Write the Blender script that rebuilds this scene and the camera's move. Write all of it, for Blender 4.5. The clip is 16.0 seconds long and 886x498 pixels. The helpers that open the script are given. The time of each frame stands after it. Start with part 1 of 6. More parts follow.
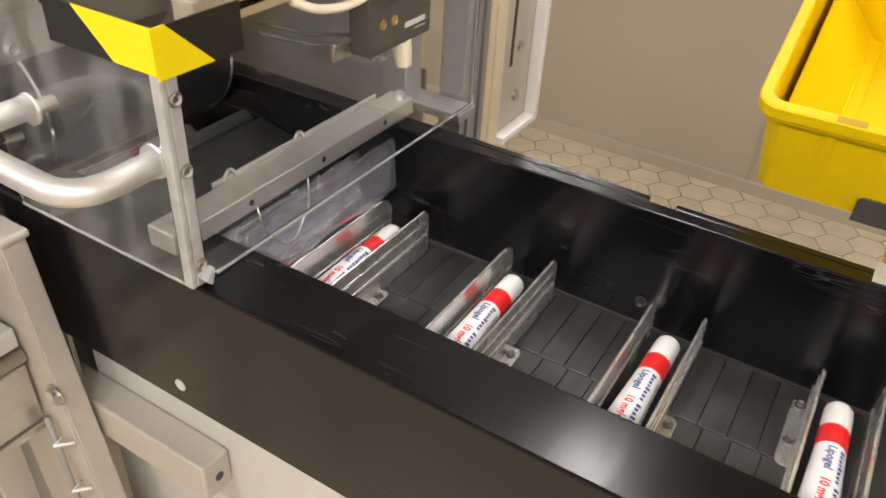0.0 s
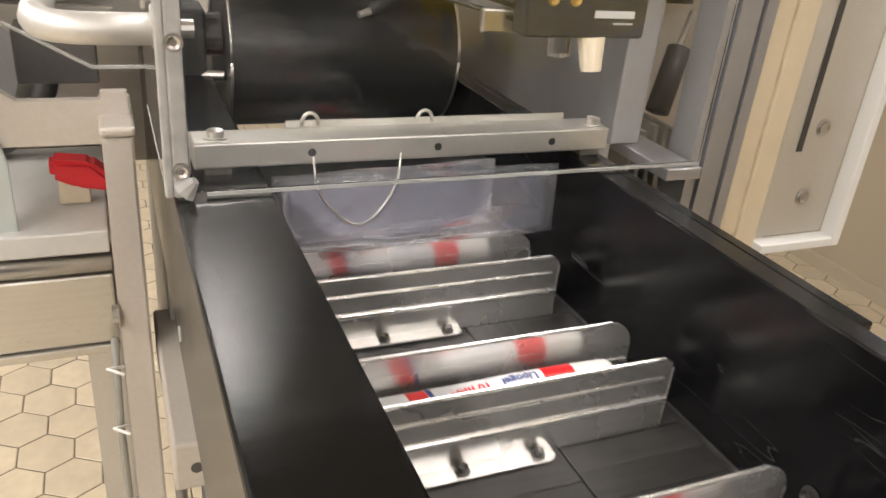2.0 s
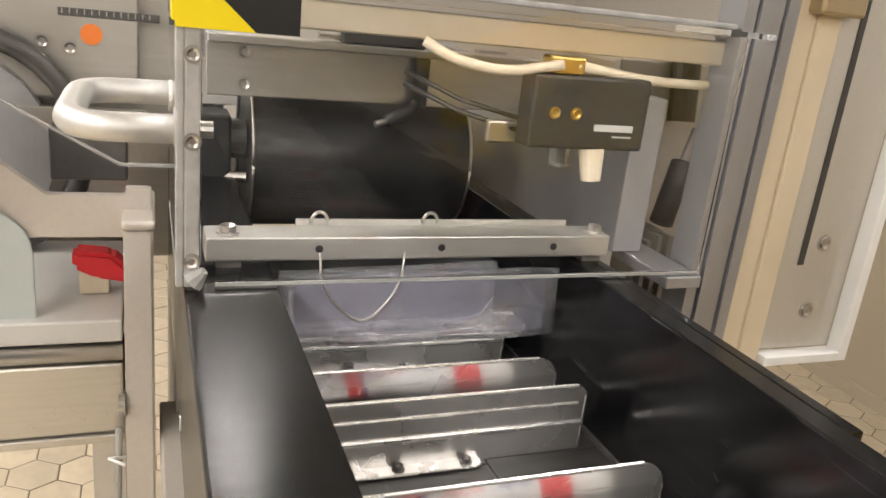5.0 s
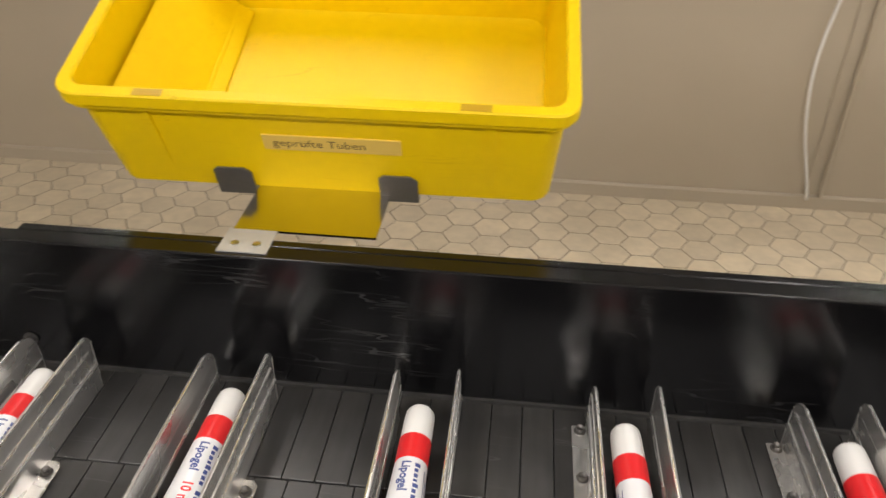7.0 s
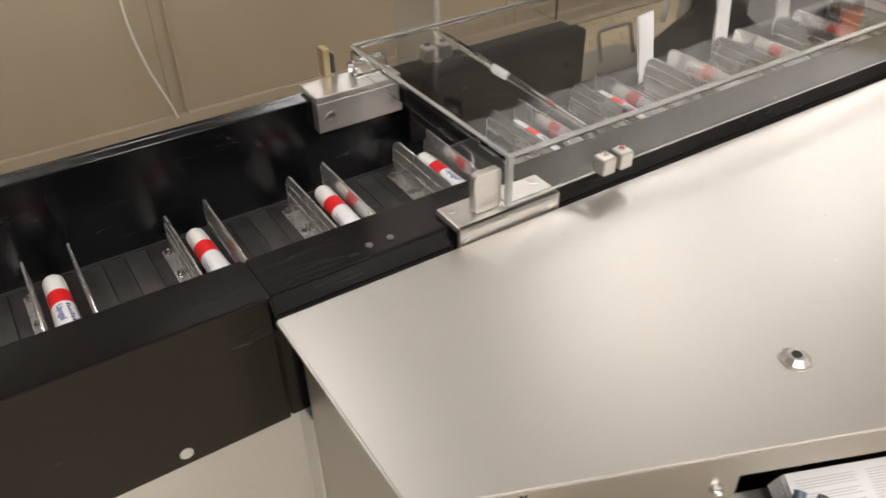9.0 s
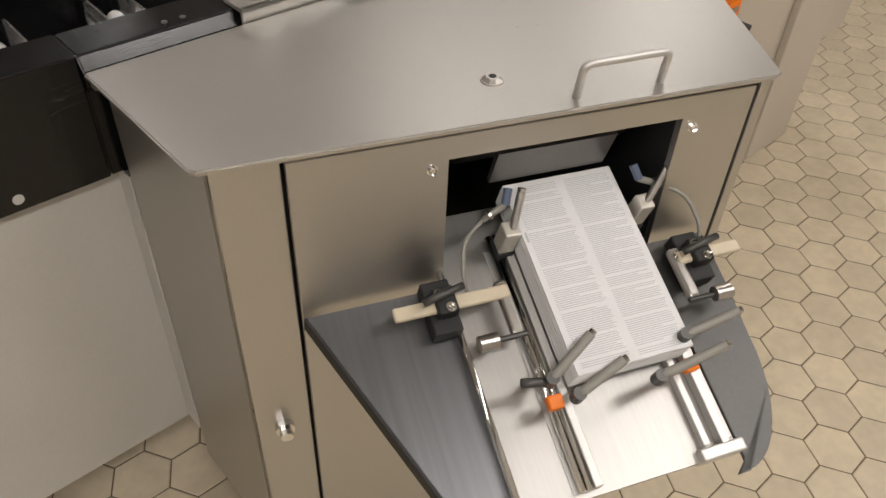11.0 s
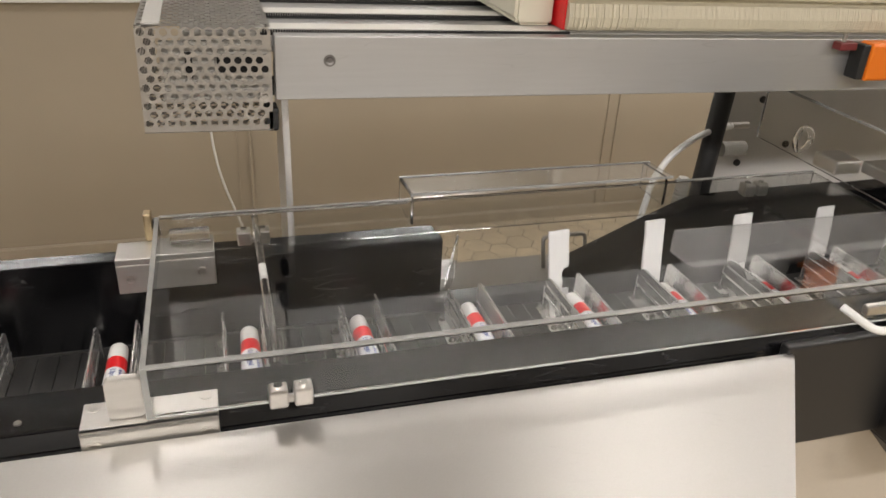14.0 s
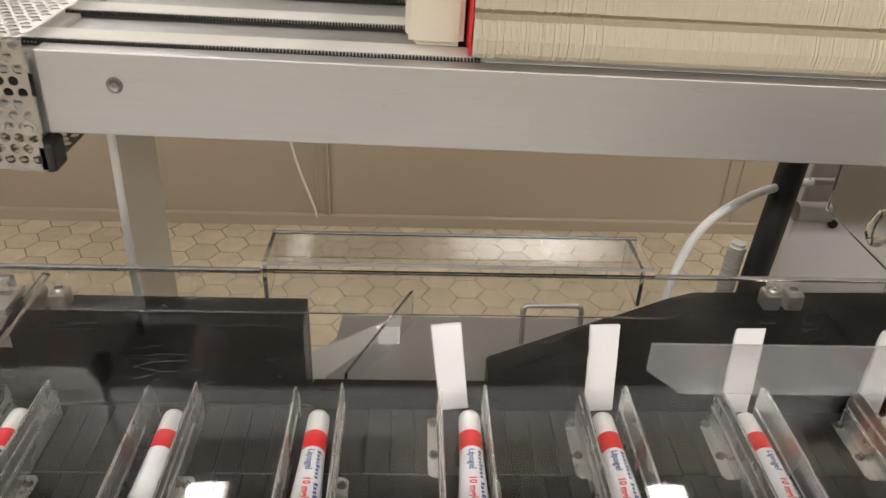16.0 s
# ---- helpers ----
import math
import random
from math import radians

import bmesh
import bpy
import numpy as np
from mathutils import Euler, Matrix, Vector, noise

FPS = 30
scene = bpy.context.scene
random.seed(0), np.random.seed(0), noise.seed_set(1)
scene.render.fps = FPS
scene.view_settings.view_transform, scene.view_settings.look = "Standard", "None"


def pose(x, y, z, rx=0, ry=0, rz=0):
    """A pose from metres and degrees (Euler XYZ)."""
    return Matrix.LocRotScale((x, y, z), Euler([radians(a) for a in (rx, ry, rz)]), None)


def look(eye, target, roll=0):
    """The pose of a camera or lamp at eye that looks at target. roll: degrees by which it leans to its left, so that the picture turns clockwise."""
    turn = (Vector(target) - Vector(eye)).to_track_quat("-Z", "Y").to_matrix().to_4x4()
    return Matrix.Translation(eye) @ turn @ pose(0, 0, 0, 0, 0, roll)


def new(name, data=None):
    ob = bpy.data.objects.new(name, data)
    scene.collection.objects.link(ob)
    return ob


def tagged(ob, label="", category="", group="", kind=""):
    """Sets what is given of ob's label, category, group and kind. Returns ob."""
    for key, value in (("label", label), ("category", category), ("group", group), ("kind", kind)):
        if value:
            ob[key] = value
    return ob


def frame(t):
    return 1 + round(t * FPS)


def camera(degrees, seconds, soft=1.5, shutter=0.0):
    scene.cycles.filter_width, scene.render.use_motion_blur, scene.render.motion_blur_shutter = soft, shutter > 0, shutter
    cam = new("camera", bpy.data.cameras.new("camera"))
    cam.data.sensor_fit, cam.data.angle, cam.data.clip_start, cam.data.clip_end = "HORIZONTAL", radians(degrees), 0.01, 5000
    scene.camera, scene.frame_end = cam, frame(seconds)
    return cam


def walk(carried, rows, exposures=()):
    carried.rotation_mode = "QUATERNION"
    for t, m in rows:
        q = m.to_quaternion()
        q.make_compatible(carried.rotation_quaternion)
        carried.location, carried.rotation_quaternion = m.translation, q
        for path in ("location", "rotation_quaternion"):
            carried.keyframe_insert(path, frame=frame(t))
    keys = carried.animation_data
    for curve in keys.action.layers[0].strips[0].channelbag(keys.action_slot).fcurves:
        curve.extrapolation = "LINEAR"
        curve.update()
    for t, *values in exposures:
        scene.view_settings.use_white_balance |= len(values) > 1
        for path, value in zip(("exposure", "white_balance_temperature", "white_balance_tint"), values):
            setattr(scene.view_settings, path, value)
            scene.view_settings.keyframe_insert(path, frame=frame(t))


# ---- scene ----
cam = camera(59.41, 16.0, soft=1.5, shutter=0.2)
walk(cam, [
    (0, look((0.21, -0.519, 1.572), (-0.604, 0.903, 0.425), 3.6)),
    (0.5, look((0.374, -0.405, 1.52), (-0.745, 0.796, 0.377), 2.7)),
    (1, look((0.418, -0.3, 1.468), (-0.905, 0.773, 0.421), 4.4)),
    (1.5, look((0.372, -0.189, 1.381), (-1.137, 0.729, 0.442), 5.1)),
    (2, look((0.344, -0.13, 1.333), (-1.296, 0.617, 0.465), 5.5)),
    (2.5, look((0.336, -0.116, 1.325), (-1.363, 0.524, 0.486), 6.4)),
    (3, look((0.343, -0.102, 1.326), (-1.414, 0.473, 0.564), 6.6)),
    (3.2, look((0.346, -0.1, 1.324), (-1.442, 0.461, 0.623), 6.4)),
    (5.3, look((0.39, -0.126, 1.337), (-1.361, 0.627, 0.73), 5.4)),
    (5.5, look((0.403, -0.142, 1.355), (-1.244, 0.741, 0.644), 5.1)),
    (6, look((0.473, -0.219, 1.413), (-0.763, 1.026, 0.453), 3.9)),
    (6.5, look((0.585, -0.243, 1.485), (-0.128, 1.281, 0.404), 1.4)),
    (7, look((0.5981, -0.3167, 1.5160), (0.4696, 0.9378, 0.7039), 0.88)),
    (7.5, look((0.6422, -0.3640, 1.5452), (0.8059, 0.8303, 0.6525), -1.15)),
    (8, look((0.7756, -0.4714, 1.5797), (1.1631, 0.6377, 0.6470), -1.35)),
    (8.5, look((0.9724, -0.6341, 1.6213), (1.5129, 0.4153, 0.6958), -0.30)),
    (9, look((1.1431, -0.7912, 1.6449), (1.7769, 0.2245, 0.7413), -1.09)),
    (9.5, look((1.1764, -0.8835, 1.6315), (1.9272, 0.0377, 0.7161), 0.24)),
    (10, look((1.0785, -1.0111, 1.6081), (1.8661, -0.1797, 0.6395), 0.89)),
    (10.2, look((1.0166, -1.0643, 1.6013), (1.8162, -0.2733, 0.6088), 1.89)),
    (12.3, look((1.266, -1.21, 1.602), (2.166, 0.022, 0.309), 5.1)),
    (12.5, look((1.329, -1.158, 1.616), (2.203, 0.142, 0.373), 4.4)),
    (13, look((1.454, -1.006, 1.663), (2.264, 0.421, 0.519), 3.6)),
    (13.5, look((1.609, -0.932, 1.681), (2.306, 0.646, 0.668), 3.4)),
    (14, look((1.791, -0.937, 1.717), (2.32, 0.76, 0.8), 3.1)),
    (14.5, look((1.937, -0.892, 1.737), (2.367, 0.845, 0.843), 2.7)),
    (15, look((2.073, -0.766, 1.738), (2.422, 0.98, 0.827), 3.5)),
    (15.5, look((2.182, -0.658, 1.747), (2.406, 1.091, 0.802), 3.2)),
    (16, look((2.329, -0.576, 1.717), (2.418, 1.144, 0.701), 2.6)),
], exposures=[(0, 0.58), (1.5, 0.7), (3, 0.66), (5.5, 0.65), (7, 0.42), (8, 0.4), (9, 0.1), (10.2, -0.4), (12.5, -0.5), (13.2, -0.05), (14.5, -0.03), (16, 0.05)])

# ---- light ----
world = bpy.data.worlds.new("world")
scene.world = world
world.use_nodes = True
wbg = world.node_tree.nodes["Background"]
wbg.inputs[0].default_value = (1.0, 0.95, 0.88, 1)
wbg.inputs[1].default_value = 0.04

ZF = -0.18       # floor
YW = 2.86        # face of the wall panels
ZT = 1.05        # top of the trough rails
ZS = 0.872       # top of the chain slats
YB = 0.359       # inner face of the back rail
PITCH = 0.2134
SPEED = 0.3054
X0 = -0.3721
HALF = 0.0337
SX = 0.975       # latch slot on the front rail


# ---- materials ----
def nodes_of(name):
    m = bpy.data.materials.new(name)
    m.use_nodes = True
    nt = m.node_tree
    return m, nt, nt.nodes["Principled BSDF"]


def surface(name, colour, rough=0.5, metal=0.0, grain=0.0, scale=40.0, stretch=(1, 1, 1), stain=0.0, stain_scale=3.0,
            bump=0.0, coat=0.0, rough_var=0.0, spec=0.5, vary=0.0, scratch=0.0, scratch_turn=0.6):
    """A procedural surface: base colour with fine grain and broad stains, and uneven gloss."""
    m, nt, bsdf = nodes_of(name)
    n, l = nt.nodes, nt.links
    tc = n.new("ShaderNodeTexCoord")
    mp = n.new("ShaderNodeMapping")
    mp.inputs["Scale"].default_value = stretch
    where = tc.outputs["Object"]
    if vary:
        info = n.new("ShaderNodeObjectInfo")
        island = n.new("ShaderNodeNewGeometry")
        rnd = n.new("ShaderNodeMath"); rnd.operation = "ADD"
        l.new(info.outputs["Random"], rnd.inputs[0]); l.new(island.outputs["Random Per Island"], rnd.inputs[1])
        off = n.new("ShaderNodeVectorMath"); off.operation = "SCALE"
        off.inputs[0].default_value = (7.3, 4.1, 9.7)
        l.new(rnd.outputs[0], off.inputs["Scale"])
        moved = n.new("ShaderNodeVectorMath"); moved.operation = "ADD"
        l.new(where, moved.inputs[0]); l.new(off.outputs[0], moved.inputs[1])
        where = moved.outputs[0]
    l.new(where, mp.inputs[0])
    fine = n.new("ShaderNodeTexNoise")
    fine.inputs["Scale"].default_value = scale
    fine.inputs["Detail"].default_value = 6
    l.new(mp.outputs[0], fine.inputs[0])
    broad = n.new("ShaderNodeTexNoise")
    broad.inputs["Scale"].default_value = stain_scale
    broad.inputs["Detail"].default_value = 4
    l.new(where, broad.inputs[0])
    ma = n.new("ShaderNodeMath"); ma.operation = "MULTIPLY_ADD"
    ma.inputs[1].default_value = grain * 2; ma.inputs[2].default_value = 1 - grain
    l.new(fine.outputs[0], ma.inputs[0])
    mb = n.new("ShaderNodeMath"); mb.operation = "MULTIPLY_ADD"
    mb.inputs[1].default_value = stain * 2; mb.inputs[2].default_value = 1 - stain
    l.new(broad.outputs[0], mb.inputs[0])
    mm = n.new("ShaderNodeMath"); mm.operation = "MULTIPLY"
    l.new(ma.outputs[0], mm.inputs[0]); l.new(mb.outputs[0], mm.inputs[1])
    sc = n.new("ShaderNodeVectorMath"); sc.operation = "SCALE"
    sc.inputs[0].default_value = colour
    l.new(mm.outputs[0], sc.inputs["Scale"])
    colour_out = sc.outputs[0]
    if vary:
        frac = n.new("ShaderNodeMath"); frac.operation = "FRACT"
        l.new(rnd.outputs[0], frac.inputs[0])
        vb = n.new("ShaderNodeMath"); vb.operation = "MULTIPLY_ADD"
        vb.inputs[1].default_value = vary * 2; vb.inputs[2].default_value = 1 - vary
        l.new(frac.outputs[0], vb.inputs[0])
        sv = n.new("ShaderNodeVectorMath"); sv.operation = "SCALE"
        l.new(colour_out, sv.inputs[0]); l.new(vb.outputs[0], sv.inputs["Scale"])
        colour_out = sv.outputs[0]
    if scratch:
        # long thin scratches: level lines of two stretched noises, broken up by a third
        lines = []
        for turn, dens in ((scratch_turn, 3.0), (scratch_turn + 1.9, 4.5)):
            ms = n.new("ShaderNodeMapping")
            ms.inputs["Rotation"].default_value = (0, 0, turn)
            ms.inputs["Scale"].default_value = (0.5, 6, 6)
            l.new(where, ms.inputs[0])
            ns = n.new("ShaderNodeTexNoise")
            ns.inputs["Scale"].default_value = dens
            ns.inputs["Detail"].default_value = 3
            l.new(ms.outputs[0], ns.inputs[0])
            su = n.new("ShaderNodeMath"); su.operation = "SUBTRACT"; su.inputs[1].default_value = 0.5
            l.new(ns.outputs[0], su.inputs[0])
            ab = n.new("ShaderNodeMath"); ab.operation = "ABSOLUTE"
            l.new(su.outputs[0], ab.inputs[0])
            lt = n.new("ShaderNodeMath"); lt.operation = "LESS_THAN"; lt.inputs[1].default_value = 0.0022
            l.new(ab.outputs[0], lt.inputs[0])
            lines.append(lt)
        mx = n.new("ShaderNodeMath"); mx.operation = "MAXIMUM"
        l.new(lines[0].outputs[0], mx.inputs[0]); l.new(lines[1].outputs[0], mx.inputs[1])
        nb = n.new("ShaderNodeTexNoise"); nb.inputs["Scale"].default_value = 9
        l.new(where, nb.inputs[0])
        gate = n.new("ShaderNodeMapRange")
        gate.inputs["From Min"].default_value = 0.5; gate.inputs["From Max"].default_value = 0.68
        l.new(nb.outputs[0], gate.inputs["Value"])
        ml = n.new("ShaderNodeMath"); ml.operation = "MULTIPLY"
        l.new(mx.outputs[0], ml.inputs[0]); l.new(gate.outputs[0], ml.inputs[1])
        add = n.new("ShaderNodeVectorMath"); add.operation = "SCALE"
        add.inputs[0].default_value = (scratch, scratch, scratch)
        l.new(ml.outputs[0], add.inputs["Scale"])
        su2 = n.new("ShaderNodeVectorMath"); su2.operation = "ADD"
        l.new(colour_out, su2.inputs[0]); l.new(add.outputs[0], su2.inputs[1])
        colour_out = su2.outputs[0]
    l.new(colour_out, bsdf.inputs["Base Color"])
    mr = n.new("ShaderNodeMath"); mr.operation = "MULTIPLY_ADD"; mr.use_clamp = True
    mr.inputs[1].default_value = rough_var * 2; mr.inputs[2].default_value = rough - rough_var
    l.new(broad.outputs[0], mr.inputs[0])
    l.new(mr.outputs[0], bsdf.inputs["Roughness"])
    bsdf.inputs["Metallic"].default_value = metal
    bsdf.inputs["Coat Weight"].default_value = coat
    bsdf.inputs["Specular IOR Level"].default_value = spec
    if bump:
        b = n.new("ShaderNodeBump")
        b.inputs["Strength"].default_value = bump
        b.inputs["Distance"].default_value = 0.002
        l.new(fine.outputs[0], b.inputs["Height"])
        l.new(b.outputs[0], bsdf.inputs["Normal"])
    return m


def glass(name, tint=(1, 1, 1), rough=0.02, ior=1.46):
    m, nt, bsdf = nodes_of(name)
    bsdf.inputs["Base Color"].default_value = (*tint, 1)
    bsdf.inputs["Roughness"].default_value = rough
    bsdf.inputs["Transmission Weight"].default_value = 1
    bsdf.inputs["IOR"].default_value = ior
    return m


LAMP_COLOUR = (1.0, 0.942, 0.905)


def glow(name, colour, strength):
    m, nt, bsdf = nodes_of(name)
    bsdf.inputs["Base Color"].default_value = (0.8, 0.8, 0.8, 1)
    bsdf.inputs["Emission Color"].default_value = (*colour, 1)
    bsdf.inputs["Emission Strength"].default_value = strength
    return m


def hazard(name):
    """Broad diagonal yellow and black stripes."""
    m, nt, bsdf = nodes_of(name)
    n, l = nt.nodes, nt.links
    tc = n.new("ShaderNodeTexCoord")
    sep = n.new("ShaderNodeSeparateXYZ")
    l.new(tc.outputs["Object"], sep.inputs[0])
    a = n.new("ShaderNodeMath"); a.operation = "ADD"
    l.new(sep.outputs[0], a.inputs[0]); l.new(sep.outputs[1], a.inputs[1])
    z = n.new("ShaderNodeMath"); z.operation = "MULTIPLY_ADD"; z.inputs[1].default_value = 1.1
    l.new(sep.outputs[2], z.inputs[0]); l.new(a.outputs[0], z.inputs[2])
    q = n.new("ShaderNodeMath"); q.operation = "MULTIPLY_ADD"; q.inputs[1].default_value = 4.2; q.inputs[2].default_value = HAZARD_SHIFT
    l.new(z.outputs[0], q.inputs[0])
    fr = n.new("ShaderNodeMath"); fr.operation = "FRACT"
    l.new(q.outputs[0], fr.inputs[0])
    g = n.new("ShaderNodeMath"); g.operation = "GREATER_THAN"; g.inputs[1].default_value = 0.5
    l.new(fr.outputs[0], g.inputs[0])
    mix = n.new("ShaderNodeMix"); mix.data_type = "RGBA"
    mix.inputs[6].default_value = (0.012, 0.012, 0.012, 1)
    mix.inputs[7].default_value = (0.85, 0.68, 0.0, 1)
    l.new(g.outputs[0], mix.inputs[0])
    l.new(mix.outputs[2], bsdf.inputs["Base Color"])
    bsdf.inputs["Roughness"].default_value = 0.4
    return m


def scuffed(name):
    """Clear acrylic with hazy smears."""
    m, nt, bsdf = nodes_of(name)
    n, l = nt.nodes, nt.links
    bsdf.inputs["Base Color"].default_value = (0.93, 0.93, 0.925, 1)
    bsdf.inputs["Roughness"].default_value = 0.03
    bsdf.inputs["IOR"].default_value = 1.46
    tc = n.new("ShaderNodeTexCoord")
    mp = n.new("ShaderNodeMapping"); mp.inputs["Scale"].default_value = (9, 9, 3)
    l.new(tc.outputs["Object"], mp.inputs[0])
    no = n.new("ShaderNodeTexNoise"); no.inputs["Scale"].default_value = 2.2; no.inputs["Detail"].default_value = 8
    l.new(mp.outputs[0], no.inputs[0])
    mr = n.new("ShaderNodeMapRange")
    mr.inputs["From Min"].default_value = 0.48; mr.inputs["From Max"].default_value = 0.72
    mr.inputs["To Min"].default_value = 0.99; mr.inputs["To Max"].default_value = 0.92
    l.new(no.outputs[0], mr.inputs["Value"])
    l.new(mr.outputs[0], bsdf.inputs["Transmission Weight"])
    return m


HAZARD_SHIFT = 0.56
BLACK = surface("black_plastic", (0.0040, 0.0040, 0.0045), 0.21, grain=0.25, scale=90, stretch=(1, 0.10, 0.15), stain=0.35, stain_scale=7, bump=0.10, rough_var=0.09, spec=0.36, scratch=0.035)
BLACKP = surface("black_paint", (0.012, 0.012, 0.013), 0.45, grain=0.15, scale=80, stain=0.2)
SLAT = surface("worn_black_plastic", (0.048, 0.047, 0.046), 0.33, grain=0.5, scale=70, stretch=(1, 0.12, 1), stain=0.6, stain_scale=16, bump=0.08, rough_var=0.1, vary=0.22, scratch=0.05)
STEEL = surface("satin_steel", (0.55, 0.53, 0.50), 0.30, 1.0, grain=0.10, scale=160, stain=0.08, bump=0.05, rough_var=0.06)
STEELD = surface("perforated_steel", (0.50, 0.48, 0.45), 0.32, 1.0, grain=0.1, scale=160, stain=0.1)
FLIGHT = surface("flight_steel", (0.78, 0.77, 0.75), 0.27, 0.85, grain=0.10, scale=120, stretch=(1, 0.06, 1), stain=0.15, stain_scale=9, bump=0.05, rough_var=0.08, vary=0.06, scratch=-0.06)
TRAYM = surface("tray_steel", (0.42, 0.41, 0.39), 0.44, 1.0, grain=0.10, scale=140, stretch=(1, 0.05, 1), stain=0.10, stain_scale=3, bump=0.04, rough_var=0.06)
STEELX = surface("brushed_plate", (0.60, 0.58, 0.54), 0.36, 1.0, grain=0.10, scale=140, stretch=(1, 0.05, 1), stain=0.10, stain_scale=3, bump=0.04, rough_var=0.06, scratch=-0.10)
SHEET = surface("blasted_sheet", (0.53, 0.515, 0.49), 0.43, 1.0, grain=0.04, scale=350, stain=0.07, stain_scale=2.5, bump=0.02, rough_var=0.04, scratch=-0.02)
SHEETG = surface("light_grey_sheet", (0.50, 0.49, 0.46), 0.5, 0.1, grain=0.05, scale=120, stain=0.08)
GREYSHEET = surface("grey_paint", (0.33, 0.32, 0.31), 0.5, 0.2, grain=0.05, scale=120, stain=0.1)
PUTTY = surface("putty_paint", (0.52, 0.47, 0.40), 0.45, grain=0.04, scale=120, stain=0.1)
PUTTYS = surface("worn_putty_metal", (0.50, 0.46, 0.41), 0.45, 0.35, grain=0.08, scale=140, stain=0.15)
ALU = surface("anodised_aluminium", (0.66, 0.65, 0.63), 0.52, 0.9, grain=0.06, scale=200, stain=0.06, bump=0.03, rough_var=0.05)
BEAM = surface("matt_aluminium", (0.52, 0.52, 0.51), 0.48, 0.8, grain=0.05, scale=160, stretch=(0.05, 1, 1), stain=0.05, bump=0.02, scratch=-0.05)
ALUG = surface("grey_aluminium", (0.40, 0.40, 0.41), 0.45, 0.8, grain=0.06, scale=160, stretch=(1, 1, 0.05), stain=0.08)
ALUW = surface("milled_aluminium", (0.56, 0.545, 0.515), 0.38, 0.9, grain=0.08, scale=140, stretch=(0.1, 1, 1), stain=0.08, bump=0.04, scratch=-0.12)
CHAMPAGNE = surface("champagne_aluminium", (0.62, 0.55, 0.43), 0.4, 0.85, grain=0.06, scale=160, stain=0.05)
POLISHED = surface("polished_steel", (0.62, 0.60, 0.56), 0.16, 1.0, grain=0.04, scale=160, stain=0.05)
CHROME = surface("chrome", (0.72, 0.71, 0.69), 0.12, 1.0, grain=0.03, scale=100)
DARKSTEEL = surface("dark_steel", (0.22, 0.21, 0.20), 0.42, 0.8, grain=0.1, scale=160, stain=0.12)
DARKMETAL = surface("dark_metal", (0.09, 0.088, 0.085), 0.42, 0.6, grain=0.12, scale=140, stain=0.2)
SLIDE = surface("dull_sheet", (0.30, 0.295, 0.285), 0.42, 0.7, grain=0.1, scale=140, stain=0.15)
PLATE = surface("pale_grey_paint", (0.62, 0.61, 0.59), 0.45, 0.1, grain=0.05, scale=120, stain=0.1)
# near-black for black parts and for the dark insides of gaps
DARK = surface("black_parts_and_gaps", (0.012, 0.012, 0.012), 0.6, grain=0.1)
WING = surface("dark_brushed_sheet", (0.19, 0.195, 0.205), 0.36, 0.9, grain=0.25, scale=90, stretch=(1, 0.03, 1), stain=0.12, bump=0.05)
RUBBER = surface("black_rubber", (0.015, 0.015, 0.015), 0.55, grain=0.2, scale=120, stain=0.2, bump=0.06)
RUBBERG = surface("glossy_rubber", (0.018, 0.018, 0.018), 0.32, grain=0.25, scale=80, stretch=(1, 0.1, 1), stain=0.3, stain_scale=8, rough_var=0.1, scratch=0.03)
YELLOW = surface("yellow_plastic", (0.82, 0.57, 0.001), 0.42, grain=0.04, scale=60, stain=0.06, bump=0.03, rough_var=0.06, spec=0.2, scratch=-0.12)
YELLOWD = surface("yellow_slot_shade", (0.50, 0.30, 0.002), 0.4)
YELLOWP = surface("yellow_paint", (0.85, 0.66, 0.0), 0.4, grain=0.04)
ORANGE = surface("orange_plastic", (0.85, 0.20, 0.01), 0.38, grain=0.04, stain=0.06)
WALLM = surface("beige_panel", (0.44, 0.38, 0.29), 0.30, grain=0.05, scale=200, stain=0.10, stain_scale=1.2, rough_var=0.05)
PAINT = surface("white_wall_paint", (0.58, 0.56, 0.53), 0.7, grain=0.04, scale=60, stain=0.05)
CEILM = surface("grey_white_ceiling", (0.52, 0.51, 0.49), 0.75, grain=0.05, scale=60, stain=0.06)
TILE = surface("cream_tile", (0.62, 0.53, 0.385), 0.38, grain=0.14, scale=30, stain=0.20, stain_scale=9, bump=0.06, rough_var=0.10, vary=0.08)
GROUT = surface("dark_grout", (0.16, 0.12, 0.08), 0.85, grain=0.3, scale=50)
WHITE = surface("white_plastic", (0.82, 0.82, 0.80), 0.35, grain=0.02, stain=0.03)
TUBEW = surface("white_tube", (0.80, 0.81, 0.83), 0.30, grain=0.02, stain=0.04, stain_scale=20, vary=0.03)
PALEPLASTIC = surface("pale_grey_plastic", (0.42, 0.46, 0.44), 0.4, grain=0.03)
IVORY = surface("ivory_plastic", (0.62, 0.54, 0.40), 0.45, grain=0.08, scale=60, stain=0.15, stain_scale=20)
IVORYP = surface("ivory_block", (0.68, 0.65, 0.53), 0.4, grain=0.03, stain=0.04)
CREAMP = surface("cream_strip", (0.66, 0.56, 0.40), 0.4, grain=0.05, stain=0.08)
PALEMETAL = surface("pale_metal", (0.60, 0.57, 0.51), 0.4, 0.5, grain=0.05, scale=160, stain=0.06)
GREYPLASTIC = surface("grey_plastic", (0.26, 0.25, 0.22), 0.42, grain=0.08, stain=0.12, stain_scale=30)
BLUEPLASTIC = surface("blue_grey_plastic", (0.10, 0.13, 0.20), 0.4, grain=0.05)
